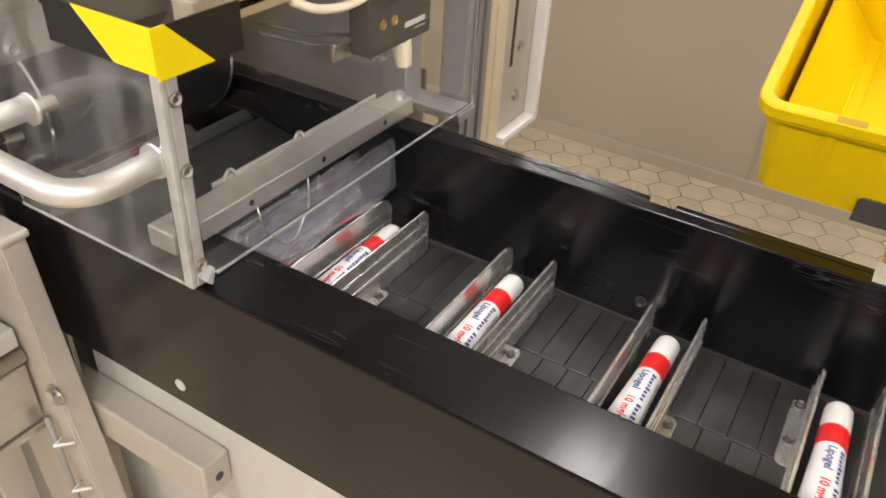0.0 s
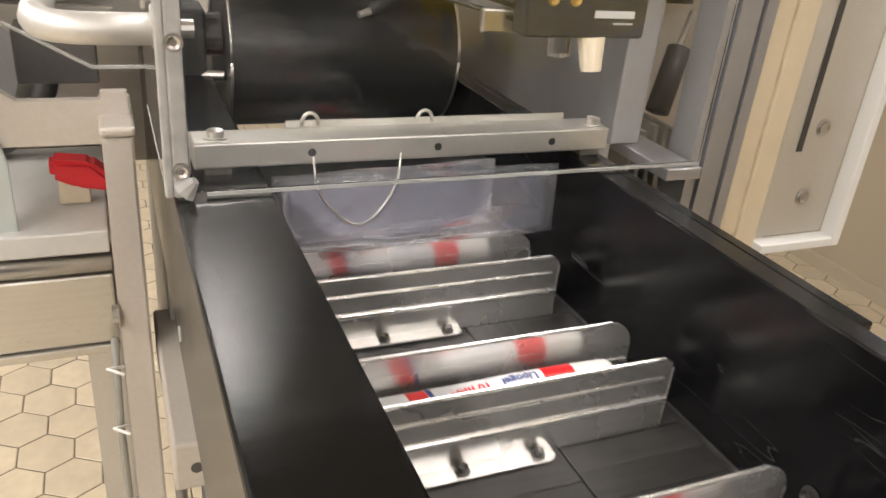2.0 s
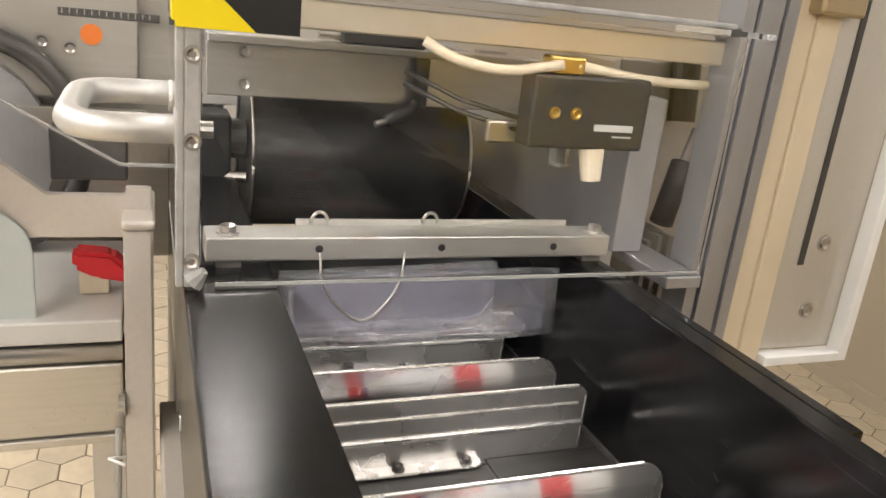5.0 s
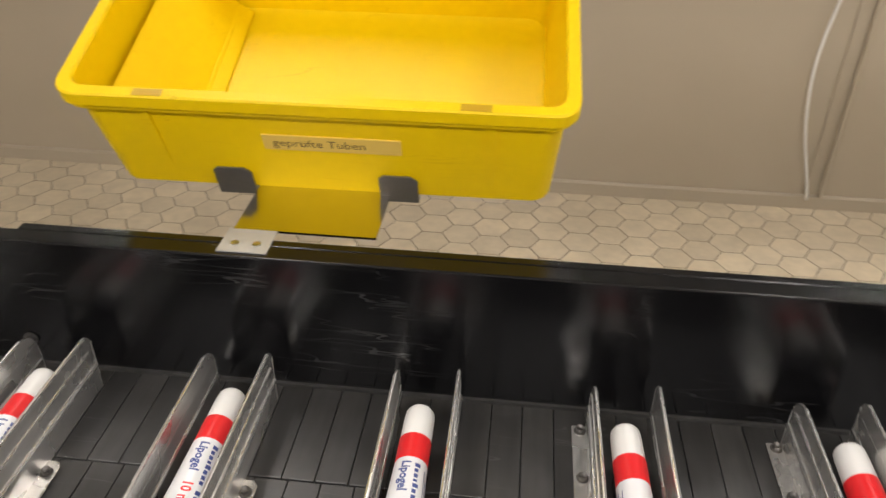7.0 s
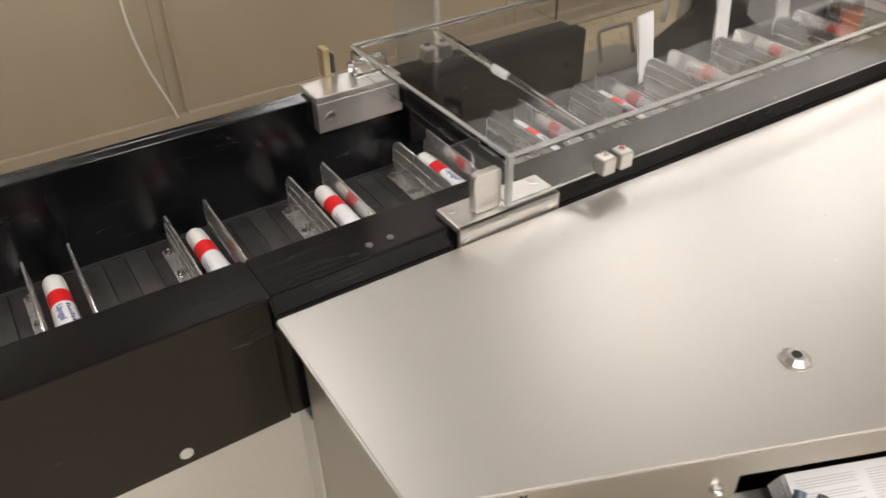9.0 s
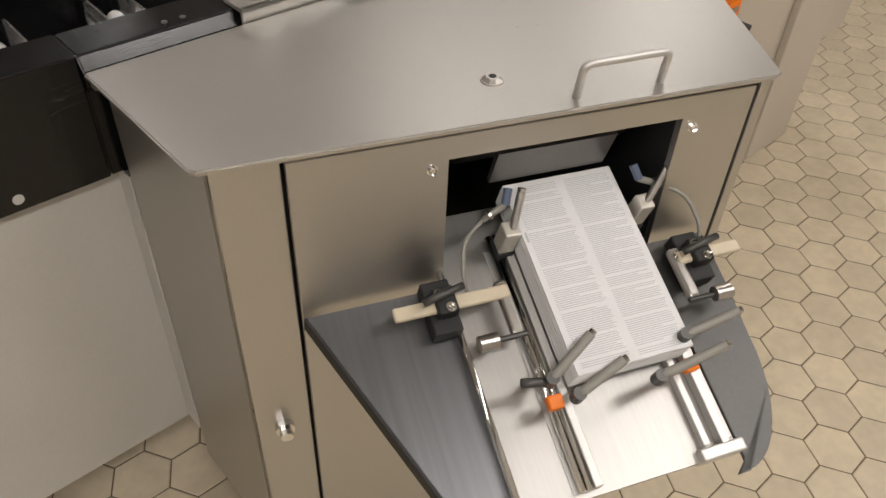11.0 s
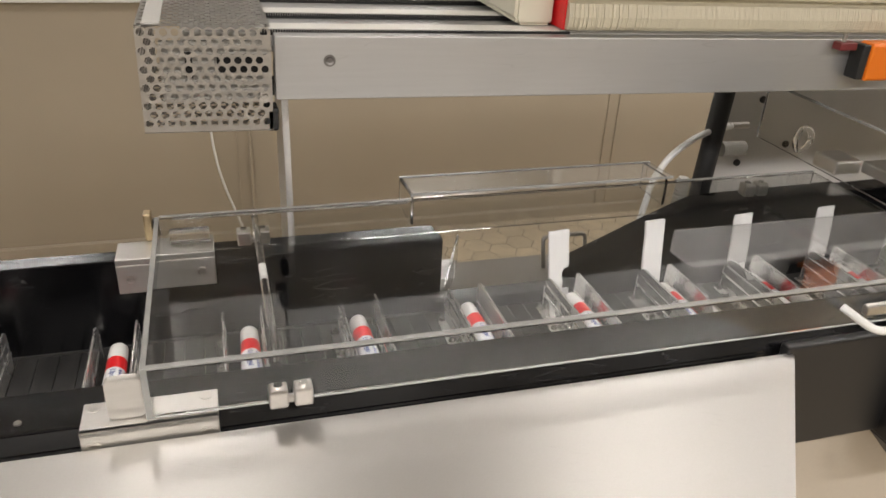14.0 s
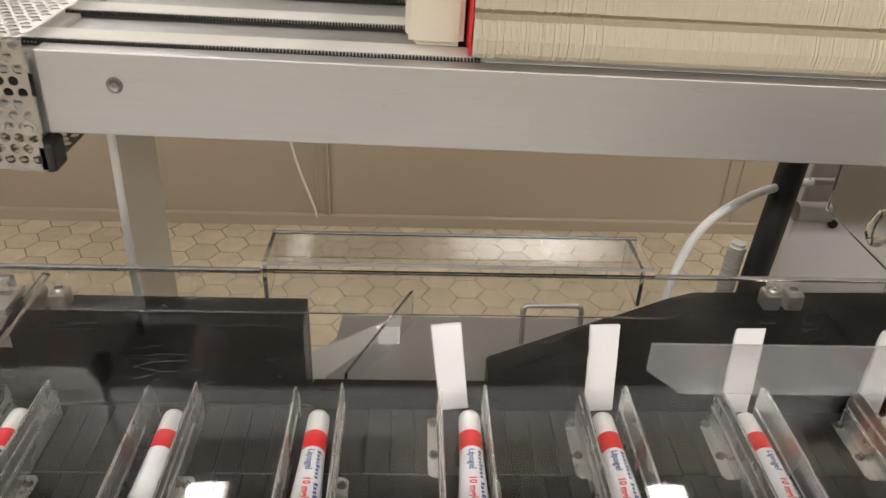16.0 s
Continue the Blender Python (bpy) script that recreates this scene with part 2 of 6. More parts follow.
RED = surface("red_print", (0.78, 0.015, 0.02), 0.30, grain=0.03)
REDP = surface("red_plastic", (0.62, 0.02, 0.03), 0.35, grain=0.05)
REDDARK = surface("dark_red_plastic", (0.18, 0.03, 0.03), 0.4, grain=0.05)
BLUE = surface("blue_print", (0.05, 0.08, 0.28), 0.4)
INK = surface("dark_ink", (0.12, 0.07, 0.02), 0.5)
INKGREY = surface("grey_ink", (0.50, 0.50, 0.51), 0.6)
PAPER = surface("white_paper", (0.78, 0.78, 0.77), 0.7, grain=0.06, scale=200, stain=0.04, vary=0.05)
PAPERP = surface("thin_printed_paper", (0.74, 0.74, 0.74), 0.7, grain=0.04, scale=200, stain=0.08, stain_scale=18)
CREAM = surface("cream_board", (0.64, 0.59, 0.45), 0.55, grain=0.06, scale=200, stain=0.06)
BELT = surface("white_belt", (0.72, 0.71, 0.66), 0.5, grain=0.05, stain=0.06, stain_scale=12)
BRONZE = surface("black_grey_housing", (0.040, 0.039, 0.038), 0.4, 0.3, grain=0.1, stain=0.15)
BRASS = surface("brass", (0.62, 0.45, 0.16), 0.3, 1.0, grain=0.06)
BRASSD = surface("bronze_plate", (0.45, 0.36, 0.22), 0.4, 0.8, grain=0.06)
CLEAR = glass("clear_acrylic", (0.97, 0.975, 0.97), ior=1.40)
GUARD = scuffed("scuffed_clear_acrylic")
CLEARROD = glass("clear_rod", (0.95, 0.95, 0.95), 0.08)
PALEGLASS = glass("pale_window_glass", (0.93, 0.95, 0.96), 0.05)
SOFTFILM = glass("soft_clear_film", (0.88, 0.88, 0.94), 0.10, 1.47)
SOFTFILM.node_tree.nodes["Principled BSDF"].inputs["Transmission Weight"].default_value = 0.965
FROST = surface("milky_acrylic", (0.62, 0.61, 0.59), 0.3, grain=0.2, scale=60, stain=0.35, stain_scale=30)
FROST.node_tree.nodes["Principled BSDF"].inputs["Transmission Weight"].default_value = 0.45
# whitish, for the light that clear acrylic pipes to its edges
EDGE = surface("lit_acrylic_edge", (0.62, 0.62, 0.60), 0.25, grain=0.15, scale=40, stain=0.3, stain_scale=12)
EDGE.node_tree.nodes["Principled BSDF"].inputs["Transmission Weight"].default_value = 0.6
# whitish and part opaque, so the deflector shows as a grey veil
VEIL = surface("veiled_acrylic", (0.72, 0.71, 0.70), 0.12, grain=0.1, scale=60, stain=0.2, stain_scale=12)
VEIL.node_tree.nodes["Principled BSDF"].inputs["Transmission Weight"].default_value = 0.84
TAPE = surface("yellowed_tape", (0.72, 0.50, 0.10), 0.3, grain=0.03)
HAZARD = hazard("hazard_tape")
LAMPGLOW = glow("lamp_diffuser", (1.0, 0.94, 0.88), 5.0)


# ---- mesh helpers ----
def finish(name, bm, material, smooth=False):
    me = bpy.data.meshes.new(name)
    bm.normal_update()
    bm.to_mesh(me)
    bm.free()
    for mat in (material if isinstance(material, (list, tuple)) else [material]):
        me.materials.append(mat)
    if smooth:
        for p in me.polygons:
            p.use_smooth = True
    return me


def part(name, bm, material, parent=None, label="", smooth=False, m=None, local=False):
    ob = new(name, finish(name, bm, material, smooth) if not isinstance(bm, bpy.types.Mesh) else bm)
    if parent:
        ob.parent = parent
        if not local:
            ob.matrix_parent_inverse = (parent.parent.matrix_basis @ parent.matrix_basis if parent.parent and not parent.data else parent.matrix_basis).inverted() if not parent.data else Matrix.Identity(4)
    if m is not None:
        ob.matrix_basis = m
    if label:
        tagged(ob, label)
    return ob


def empty(name, base=None, **tags):
    """A thing: an Empty at its base (a place or a pose)."""
    ob = new(name)
    ob.empty_display_size = 0.05
    if base is not None:
        ob.matrix_basis = base if isinstance(base, Matrix) else Matrix.Translation(base)
    return tagged(ob, **tags)


def box(bm, x0, x1, y0, y1, z0, z1, bevel=0.0, seg=2):
    mat = Matrix.LocRotScale(((x0 + x1) / 2, (y0 + y1) / 2, (z0 + z1) / 2), None, (x1 - x0, y1 - y0, z1 - z0))
    r = bmesh.ops.create_cube(bm, size=1, matrix=mat)
    if bevel:
        es = {e for v in r["verts"] for e in v.link_edges}
        bmesh.ops.bevel(bm, geom=list(es), offset=bevel, segments=seg, affect="EDGES", profile=0.5)
    return bm


def boxes(*args, bevel=0.0, seg=2):
    bm = bmesh.new()
    for a in args:
        box(bm, *a, bevel=bevel, seg=seg)
    return bm


def prism(bm, pts, axis, a, b, bevel=0.0):
    """A prism of the outline pts along an axis from a to b. Outline coordinates are the other two axes in order."""
    def at(p, w):
        q = list(p)
        q.insert("xyz".index(axis), w)
        return bm.verts.new(q)
    lo = [at(p, a) for p in pts]
    hi = [at(p, b) for p in pts]
    n = len(pts)
    fs = [bm.faces.new(lo), bm.faces.new(hi)]
    for i in range(n):
        fs.append(bm.faces.new((lo[i], lo[(i + 1) % n], hi[(i + 1) % n], hi[i])))
    bmesh.ops.recalc_face_normals(bm, faces=fs)
    if bevel:
        es = {e for f in fs for e in f.edges}
        bmesh.ops.bevel(bm, geom=list(es), offset=bevel, segments=2, affect="EDGES")
    return bm


def rod(bm, p, q, r, seg=16, r2=None):
    p, q = Vector(p), Vector(q)
    d = q - p
    m = Matrix.Translation((p + q) / 2) @ d.to_track_quat("Z", "Y").to_matrix().to_4x4()
    bmesh.ops.create_cone(bm, cap_ends=True, segments=seg, radius1=r, radius2=r if r2 is None else r2, depth=d.length, matrix=m)
    return bm


def tube_path(bm, pts, r, seg=10, close=False):
    """A round bar swept along points."""
    pts = [Vector(p) for p in pts]
    rings = []
    n = None
    for i, p in enumerate(pts):
        t = (pts[min(i + 1, len(pts) - 1)] - pts[max(i - 1, 0)]).normalized()
        if n is None:
            n = t.orthogonal().normalized()
        n = (n - t * n.dot(t)).normalized()
        b = t.cross(n)
        rings.append([bm.verts.new(p + (n * math.cos(a) + b * math.sin(a)) * r) for a in [2 * math.pi * k / seg for k in range(seg)]])
    for a, b in zip(rings, rings[1:]):
        for k in range(seg):
            bm.faces.new((a[k], a[(k + 1) % seg], b[(k + 1) % seg], b[k]))
    bm.faces.new(rings[0][::-1])
    bm.faces.new(rings[-1])
    return bm


def arc(pts, radius=0.02, n=5):
    """Points of a broken line with its inner corners rounded."""
    pts = [Vector(p) for p in pts]
    out = [pts[0]]
    for a, b, c in zip(pts, pts[1:], pts[2:]):
        u, w = (a - b).normalized(), (c - b).normalized()
        r = min(radius, (a - b).length * 0.49, (c - b).length * 0.49)
        p, q = b + u * r, b + w * r
        for k in range(n + 1):
            s = k / n
            out.append(p * (1 - s) ** 2 + b * 2 * s * (1 - s) + q * s ** 2)
    out.append(pts[-1])
    return out


# ---- setting ----
def hexagon(bm, cx, cy, r, z0, z1, chamfer=0.003):
    lo = [bm.verts.new((cx + r * math.cos(a), cy + r * math.sin(a), z0)) for a in [math.pi / 3 * k for k in range(6)]]
    mid = [bm.verts.new((cx + r * math.cos(a), cy + r * math.sin(a), z1 - chamfer * 0.5)) for a in [math.pi / 3 * k for k in range(6)]]
    hi = [bm.verts.new((cx + (r - chamfer) * math.cos(a), cy + (r - chamfer) * math.sin(a), z1)) for a in [math.pi / 3 * k for k in range(6)]]
    bm.faces.new(hi)
    for k in range(6):
        j = (k + 1) % 6
        bm.faces.new((lo[k], lo[j], mid[j], mid[k]))
        bm.faces.new((mid[k], mid[j], hi[j], hi[k]))


SIDE = 0.0814


def build_setting():
    floor = part("floor", boxes((-5, 8, -4, YW + 0.18, ZF - 0.06, ZF - 0.002)), GROUT)
    tagged(floor, "cream hexagonal floor tiles with thin dark joints", "floor", kind="structure")
    top = 1.045
    wall = part("wall_north", boxes((-5, 8, YW, YW + 0.16, ZF - 0.06, top)), WALLM)
    tagged(wall, "beige glossy wall panels with vertical seams", "wall", kind="structure")
    for x in (-2.14, -0.12, 1.905, 3.93):
        part("seam_strip", boxes((x - 0.036, x - 0.029, YW - 0.009, YW + 0.0005, ZF + 0.06, top - 0.005), (x + 0.029, x + 0.036, YW - 0.009, YW + 0.0005, ZF + 0.06, top - 0.005), bevel=0.001), WALLM, wall)
    base = part("baseboard", prism(bmesh.new(), [(YW + 0.0005, ZF), (YW - 0.02, ZF), (YW - 0.017, ZF + 0.055), (YW - 0.008, ZF + 0.062), (YW + 0.0005, ZF + 0.062)], "x", -5, 8), WALLM)
    tagged(base, "low beige baseboard under the wall panels", "baseboard", kind="structure")
    up = part("wall_upper", boxes((-5, -3.2, YW, YW + 0.16, top, 2.95), (3.6, 8, YW, YW + 0.16, top, 2.95), (-3.2, 3.6, YW, YW + 0.16, 2.7, 2.95)), PAINT)
    tagged(up, "white painted wall above the panels", "wall", kind="structure")
    for n, (a, c) in enumerate(((-3.2, -1.0), (-1.0, 1.3), (1.3, 3.6))):
        w = tagged(new("window_%d" % (n + 1)), "interior window with a white sill and pale glass", "window", kind="structure")
        w.location = (a, YW, top)
        part("window_sill", boxes((a, c, YW - 0.04, YW + 0.12, top + 0.002, top + 0.035), bevel=0.004), WHITE, w)
        y0, y1, z0 = YW - 0.02, YW + 0.06, top + 0.035
        part("window_frame", boxes((a, a + 0.05, y0, y1, z0, 2.7), (c - 0.05, c, y0, y1, z0, 2.7), (a, c, y0, y1, 2.65, 2.7), ((a + c) / 2 - 0.02, (a + c) / 2 + 0.02, y0 + 0.01, y1 - 0.01, z0, 2.65), bevel=0.003), ALU, w)
        part("pane", boxes((a + 0.05, c - 0.05, YW + 0.02, YW + 0.026, z0, 2.65)), PALEGLASS, w)
    for name, size, text in (("wall_west", (-5.15, -5, -4, 4.3, ZF, 2.95), "plain white painted wall"), ("wall_east", (8, 8.15, -4, 4.3, ZF, 2.95), "plain white painted wall"),
                             ("wall_south", (-5, 8, -4.15, -4, ZF, 2.95), "plain white painted wall"), ("wall_far", (-5, 8, 4.25, 4.4, ZF, 2.95), "plain white wall of the next room")):
        tagged(part(name, boxes(size), PAINT), text, "wall", kind="structure")
    c = part("ceiling", boxes((-5, 8, -4, 4.4, 2.95, 3.05)), CEILM)
    tagged(c, "plain white ceiling", "ceiling", kind="structure")


def build_tiles():
    """Hexagonal tiles: those beside the feeder and behind the chute singly, the rest in one mesh."""
    floor = bpy.data.objects["floor"]
    one = bmesh.new()
    hexagon(one, 0, 0, SIDE - 0.0024, -0.006, 0)
    tile = finish("tile", one, TILE)
    verts, faces = [], []
    ring = [(math.cos(math.pi / 3 * k), math.sin(math.pi / 3 * k)) for k in range(6)]
    n = 0
    for i in range(-66, 54):
        cx = 2.2234 + 1.5 * SIDE * i
        for j in range(-48, 8):
            cy = 2.360 + math.sqrt(3) * SIDE * (j + 0.5 * (i % 2))
            if not (-5 < cx < 8 and -4 < cy < YW + 0.04):
                continue
            near = (2.4 < cx < 3.9 and -1.1 < cy < 0.1) or (1.9 < cx < 3.4 and 1.75 < cy < 2.6)
            if near and n < 300:
                t = new("tile", tile)
                t.location = (cx, cy, ZF + random.uniform(-0.0006, 0.0006))
                t.parent = floor
                n += 1
                continue
            z = ZF + random.uniform(-0.0006, 0.0006)
            s = len(verts)
            r = SIDE - 0.0024
            verts += [(cx + r * a, cy + r * c, -0.006 + z) for a, c in ring] + [(cx + r * a, cy + r * c, -0.0015 + z) for a, c in ring]
            verts += [(cx + (r - 0.003) * a, cy + (r - 0.003) * c, z) for a, c in ring]
            faces.append([s + 12 + k for k in range(6)])
            for k in range(6):
                q = (k + 1) % 6
                faces.append([s + k, s + q, s + 6 + q, s + 6 + k])
                faces.append([s + 6 + k, s + 6 + q, s + 12 + q, s + 12 + k])
    me = bpy.data.meshes.new("tile_field")
    me.from_pydata(verts, [], faces)
    me.materials.append(TILE)
    ob = new("tile_field", me)
    ob.parent = floor
    tagged(ob, "cream hexagonal tiles of the wider floor", kind="stuff")


# ---- the conveyor ----
def build_trough():
    t = empty("conveyor_trough", (1, 0.15, 0.83), label="long black plastic conveyor trough with two thick side rails", category="conveyor trough")
    part("front_rail", boxes((-1.6, 1.338, -0.088, 0, 0.838, ZT), bevel=0.003), BLACK, t)
    part("front_rail", prism(bmesh.new(), [(-0.0865, 0.838), (-0.0865, 0.99), (-0.100, 1.0), (-0.100, 1.026), (-0.084, 1.049), (0, 1.049), (0, 0.838)], "x", 1.3384, 3.35, 0.003), BLACK, t)
    part("back_rail", boxes((-1.6, 2.18, YB, 0.384, 0.838, ZT), bevel=0.002), BLACK, t)
    part("outer_strip", boxes((-1.6, 0.0, 0.3842, 0.399, 0.838, ZT - 0.0005), bevel=0.002), BLACK, t)
    part("outer_strip", boxes((0.036, 2.18, 0.3842, 0.398, 0.838, ZT - 0.0005), bevel=0.002), BLACK, t)
    part("guide_plate", boxes((1.77, 2.182, 0.318, 0.3585, 0.93, 1.056), bevel=0.003), BLACK, t)
    part("inner_liner", boxes((-1.6, 3.35, -0.0, 0.004, 0.845, ZS + 0.004), (-1.6, 2.18, YB - 0.004, YB, 0.845, ZS + 0.002)), SLAT, t)
    bm = prism(bmesh.new(), [(2.455, 0.90), (2.455, 0.945), (2.72, 1.062), (2.76, 1.075), (3.35, 1.085), (3.35, 0.90)], "y", 0.345, 0.395, 0.003)
    part("back_wedge", bm, BLACK, t)
    part("back_rail", boxes((2.1825, 3.35, 0.35, 0.39, 0.838, 0.899), bevel=0.002), BLACK, t)
    part("bottom_pan", boxes((-1.2, 1.33, -0.0565, 0.3915, 0.60, 0.603)), SHEETG, t)
    part("bottom_pan", boxes((1.3302, 3.9, 0.05, 0.395, 0.60, 0.603)), SHEETG, t)
    part("front_casing", boxes((-0.62, 1.3595, -0.06, -0.057, 0.16, 0.838)), SHEETG, t, "light grey sheet casing under the trough")
    part("back_casing", boxes((-1.2, 1.33, 0.392, 0.395, 0.60, 0.838)), SHEETG, t)
    part("end_casing", boxes((1.3565, 1.3595, -0.1075, -0.0602, 0.16, 0.838)), SHEETG, t)
    for x in (-0.9, 1.0):
        part("leg", boxes((x - 0.03, x + 0.03, 0.02, 0.08, ZF + 0.002, 0.5995), (x - 0.03, x + 0.03, 0.26, 0.32, ZF + 0.002, 0.5995), bevel=0.003), ALU, t)
    part("catch", boxes((1.342, 1.37, -0.118, -0.1003, 1.004, 1.018), bevel=0.003), DARKSTEEL, t)
    for x, z in ((-0.395, 0.872), (1.198, 0.86), (0.42, 0.858)):
        part("plug", rod(bmesh.new(), (x, -0.0895, z), (x, -0.085, z), 0.0085, 20), SHEETG, t, "round pale plastic plug")
    for x in (1.486, 1.517):
        part("screw", rod(bmesh.new(), (x, -0.063, ZT - 0.002), (x, -0.063, ZT + 0.0012), 0.0048, 14), DARKSTEEL, t)
    part("screw", screw_mesh((0.029, YB - 0.001, 0.909), (0, -1, 0), 0.0062, 0.006), DARKMETAL, t, "small steel cap screw in the black rail")
    part("slot_cover", boxes((SX - 0.045, SX + 0.04, -0.0845, -0.056, 1.046, 1.0535), bevel=0.003), BLACK, t)
    for x in (SX - 0.03, SX + 0.02):
        part("pin", tube_path(bmesh.new(), arc([(x, -0.080, 1.0525), (x + 0.002, -0.074, 1.057), (x + 0.006, -0.062, 1.0525)], 0.004, 4), 0.0035, 8), DARK, t, smooth=True)


def screw_mesh(p, d, r, h):
    """A socket-head cap screw at p that stands out along d."""
    p, d = Vector(p), Vector(d).normalized()
    bm = rod(bmesh.new(), p, p + d * h, r, 16)
    rod(bm, p, p + d * 0.0012, r * 1.45, 18)
    top = [f for f in bm.faces if f.normal.dot(d) > 0.99 and (f.calc_center_median() - p).dot(d) > h * 0.9]
    if top:
        bmesh.ops.inset_region(bm, faces=top, thickness=r * 0.45)
        bmesh.ops.translate(bm, verts=list({v for f in top for v in f.verts}), vec=-d * h * 0.5)
    return bm


def letters(text, height, along, up, bold=0.0):
    """Flat lettering as a mesh in the plane of two directions, from the built-in font."""
    cu = bpy.data.curves.new("lettering", "FONT")
    cu.body, cu.size, cu.resolution_u, cu.offset = text, height, 2, bold
    ob = bpy.data.objects.new("lettering", cu)
    me = bpy.data.meshes.new_from_object(ob)
    along, up = Vector(along), Vector(up)
    for v in me.vertices:
        v.co = along * v.co.x + up * v.co.y
    bpy.data.objects.remove(ob)
    return me


TUBE_R = 0.0168


def tube_section(y):
    """Half width, half height and centre height of the tube at y."""
    if y > 0.226:
        return TUBE_R, TUBE_R, TUBE_R
    s = min(1, (0.226 - y) / 0.161)
    return TUBE_R + 0.0085 * s ** 1.2, TUBE_R * (1 - s ** 1.5) + 0.0017 * s, TUBE_R * (1 - 0.12 * s)


def tube_skin(ys, seg=24, grow=0.0, caps=True):
    bm = bmesh.new()
    rings = []
    for y in ys:
        a, b, c = tube_section(y)
        rings.append([bm.verts.new(((a + grow) * math.cos(q), y, c + (b + grow) * math.sin(q))) for q in [2 * math.pi * k / seg for k in range(seg)]])
    for p, q in zip(rings, rings[1:]):
        for k in range(seg):
            bm.faces.new((p[k], p[(k + 1) % seg], q[(k + 1) % seg], q[k]))
    if caps:
        bm.faces.new(rings[0])
        bm.faces.new(rings[-1][::-1])
    bmesh.ops.recalc_face_normals(bm, faces=bm.faces[:])
    return bm


def wrapped(me, turn):
    """Lays flat lettering (x across, y along) onto the tube, turned by an angle."""
    bm = bmesh.new()
    bm.from_mesh(me)
    bmesh.ops.triangulate(bm, faces=bm.faces[:])
    bmesh.ops.subdivide_edges(bm, edges=[e for e in bm.edges if e.calc_length() > 0.004], cuts=1)
    for v in bm.verts:
        a, b, c = tube_section(v.co.y)
        q = math.pi / 2 - v.co.x / TUBE_R - turn
        v.co = ((a + 0.0003) * math.cos(q), v.co.y, c + (b + 0.0003) * math.sin(q))
    return bm


def print_mesh(turn):
    out = bmesh.new()
    red = bmesh.new()

    def add(target, me, turned):
        w = wrapped(me, turned)
        tmp = bpy.data.meshes.new("tmp")
        w.to_mesh(tmp)
        w.free()
        target.from_mesh(tmp)
        bpy.data.meshes.remove(tmp)

    def shifted(me, dx, y0):
        for v in me.vertices:
            v.co = Vector((v.co.x + dx, v.co.y + y0, 0))
        return me
    add(out, shifted(letters("Lipogel", 0.0122, (0, -1, 0), (1, 0, 0), 0.00035), -0.0082, 0.2205), turn)
    add(red, shifted(letters("10 mg/g", 0.0122, (0, -1, 0), (1, 0, 0), 0.0004), -0.0082, 0.174), turn)
    # the brand line as plain bars in its colour
    bars = bmesh.new()
    y = 0.2195
    for k, w in enumerate((0.006, 0.0055, 0.006, 0.0045, 0.006, 0.006, 0.006, 0.0055, 0, 0.006, 0.006, 0.006, 0.006, 0.006, 0.006)):
        if not w:
            y -= 0.005
            continue
        h = 0.0056 if k in (0, 4, 9, 12) else 0.0040
        box(bars, 0.0045, 0.0045 + h, y - w + 0.0012, y - 0.0004, 0, 0.00001)
        y -= w + 0.0004
    me = bpy.data.meshes.new("bars")
    bars.to_mesh(me)
    bars.free()
    add(out, me, turn)
    fine = bmesh.new()
    for k in range(9):
        box(fine, 0.016 + 0.0028 * k, 0.0168 + 0.0028 * k, 0.12 + 0.004 * (k % 3), 0.215 - 0.006 * (k % 2), 0, 0.00001)
    me = bpy.data.meshes.new("fine")
    fine.to_mesh(me)
    fine.free()
    add(out, me, turn)
    return out, red


CARRIERS = []
LOOP = 46
XA = -0.86
RUN = (LOOP * PITCH - 2 * math.pi * 0.05) / 2
XB = XA + RUN


def flight_mesh(side, r):
    """An upright steel flight with a rounded back corner, a pressed rib and a folded root."""
    out = [(0.006, 0.0), (0.006, 0.0785)]
    out += [(0.327 - r + r * math.sin(a), 0.0785 - r + r * math.cos(a)) for a in [math.pi / 16 * k for k in range(9)]]
    out += [(0.327, 0.0)]
    bm = prism(bmesh.new(), out, "x", -0.0013, 0.0013, 0.0)
    rod(bm, (side * 0.0005, 0.007, 0.034), (side * 0.0005, 0.325, 0.034), 0.0040, 10)
    rod(bm, (side * 0.0008, 0.007, 0.058), (side * 0.0008, 0.318, 0.058), 0.0022, 8)
    rod(bm, (0, 0.007, 0.0785), (0, 0.328 - r, 0.0785), 0.0021, 8)
    rod(bm, (0, 0.327, 0.002), (0, 0.327, 0.079 - r), 0.0019, 8)
    return bm


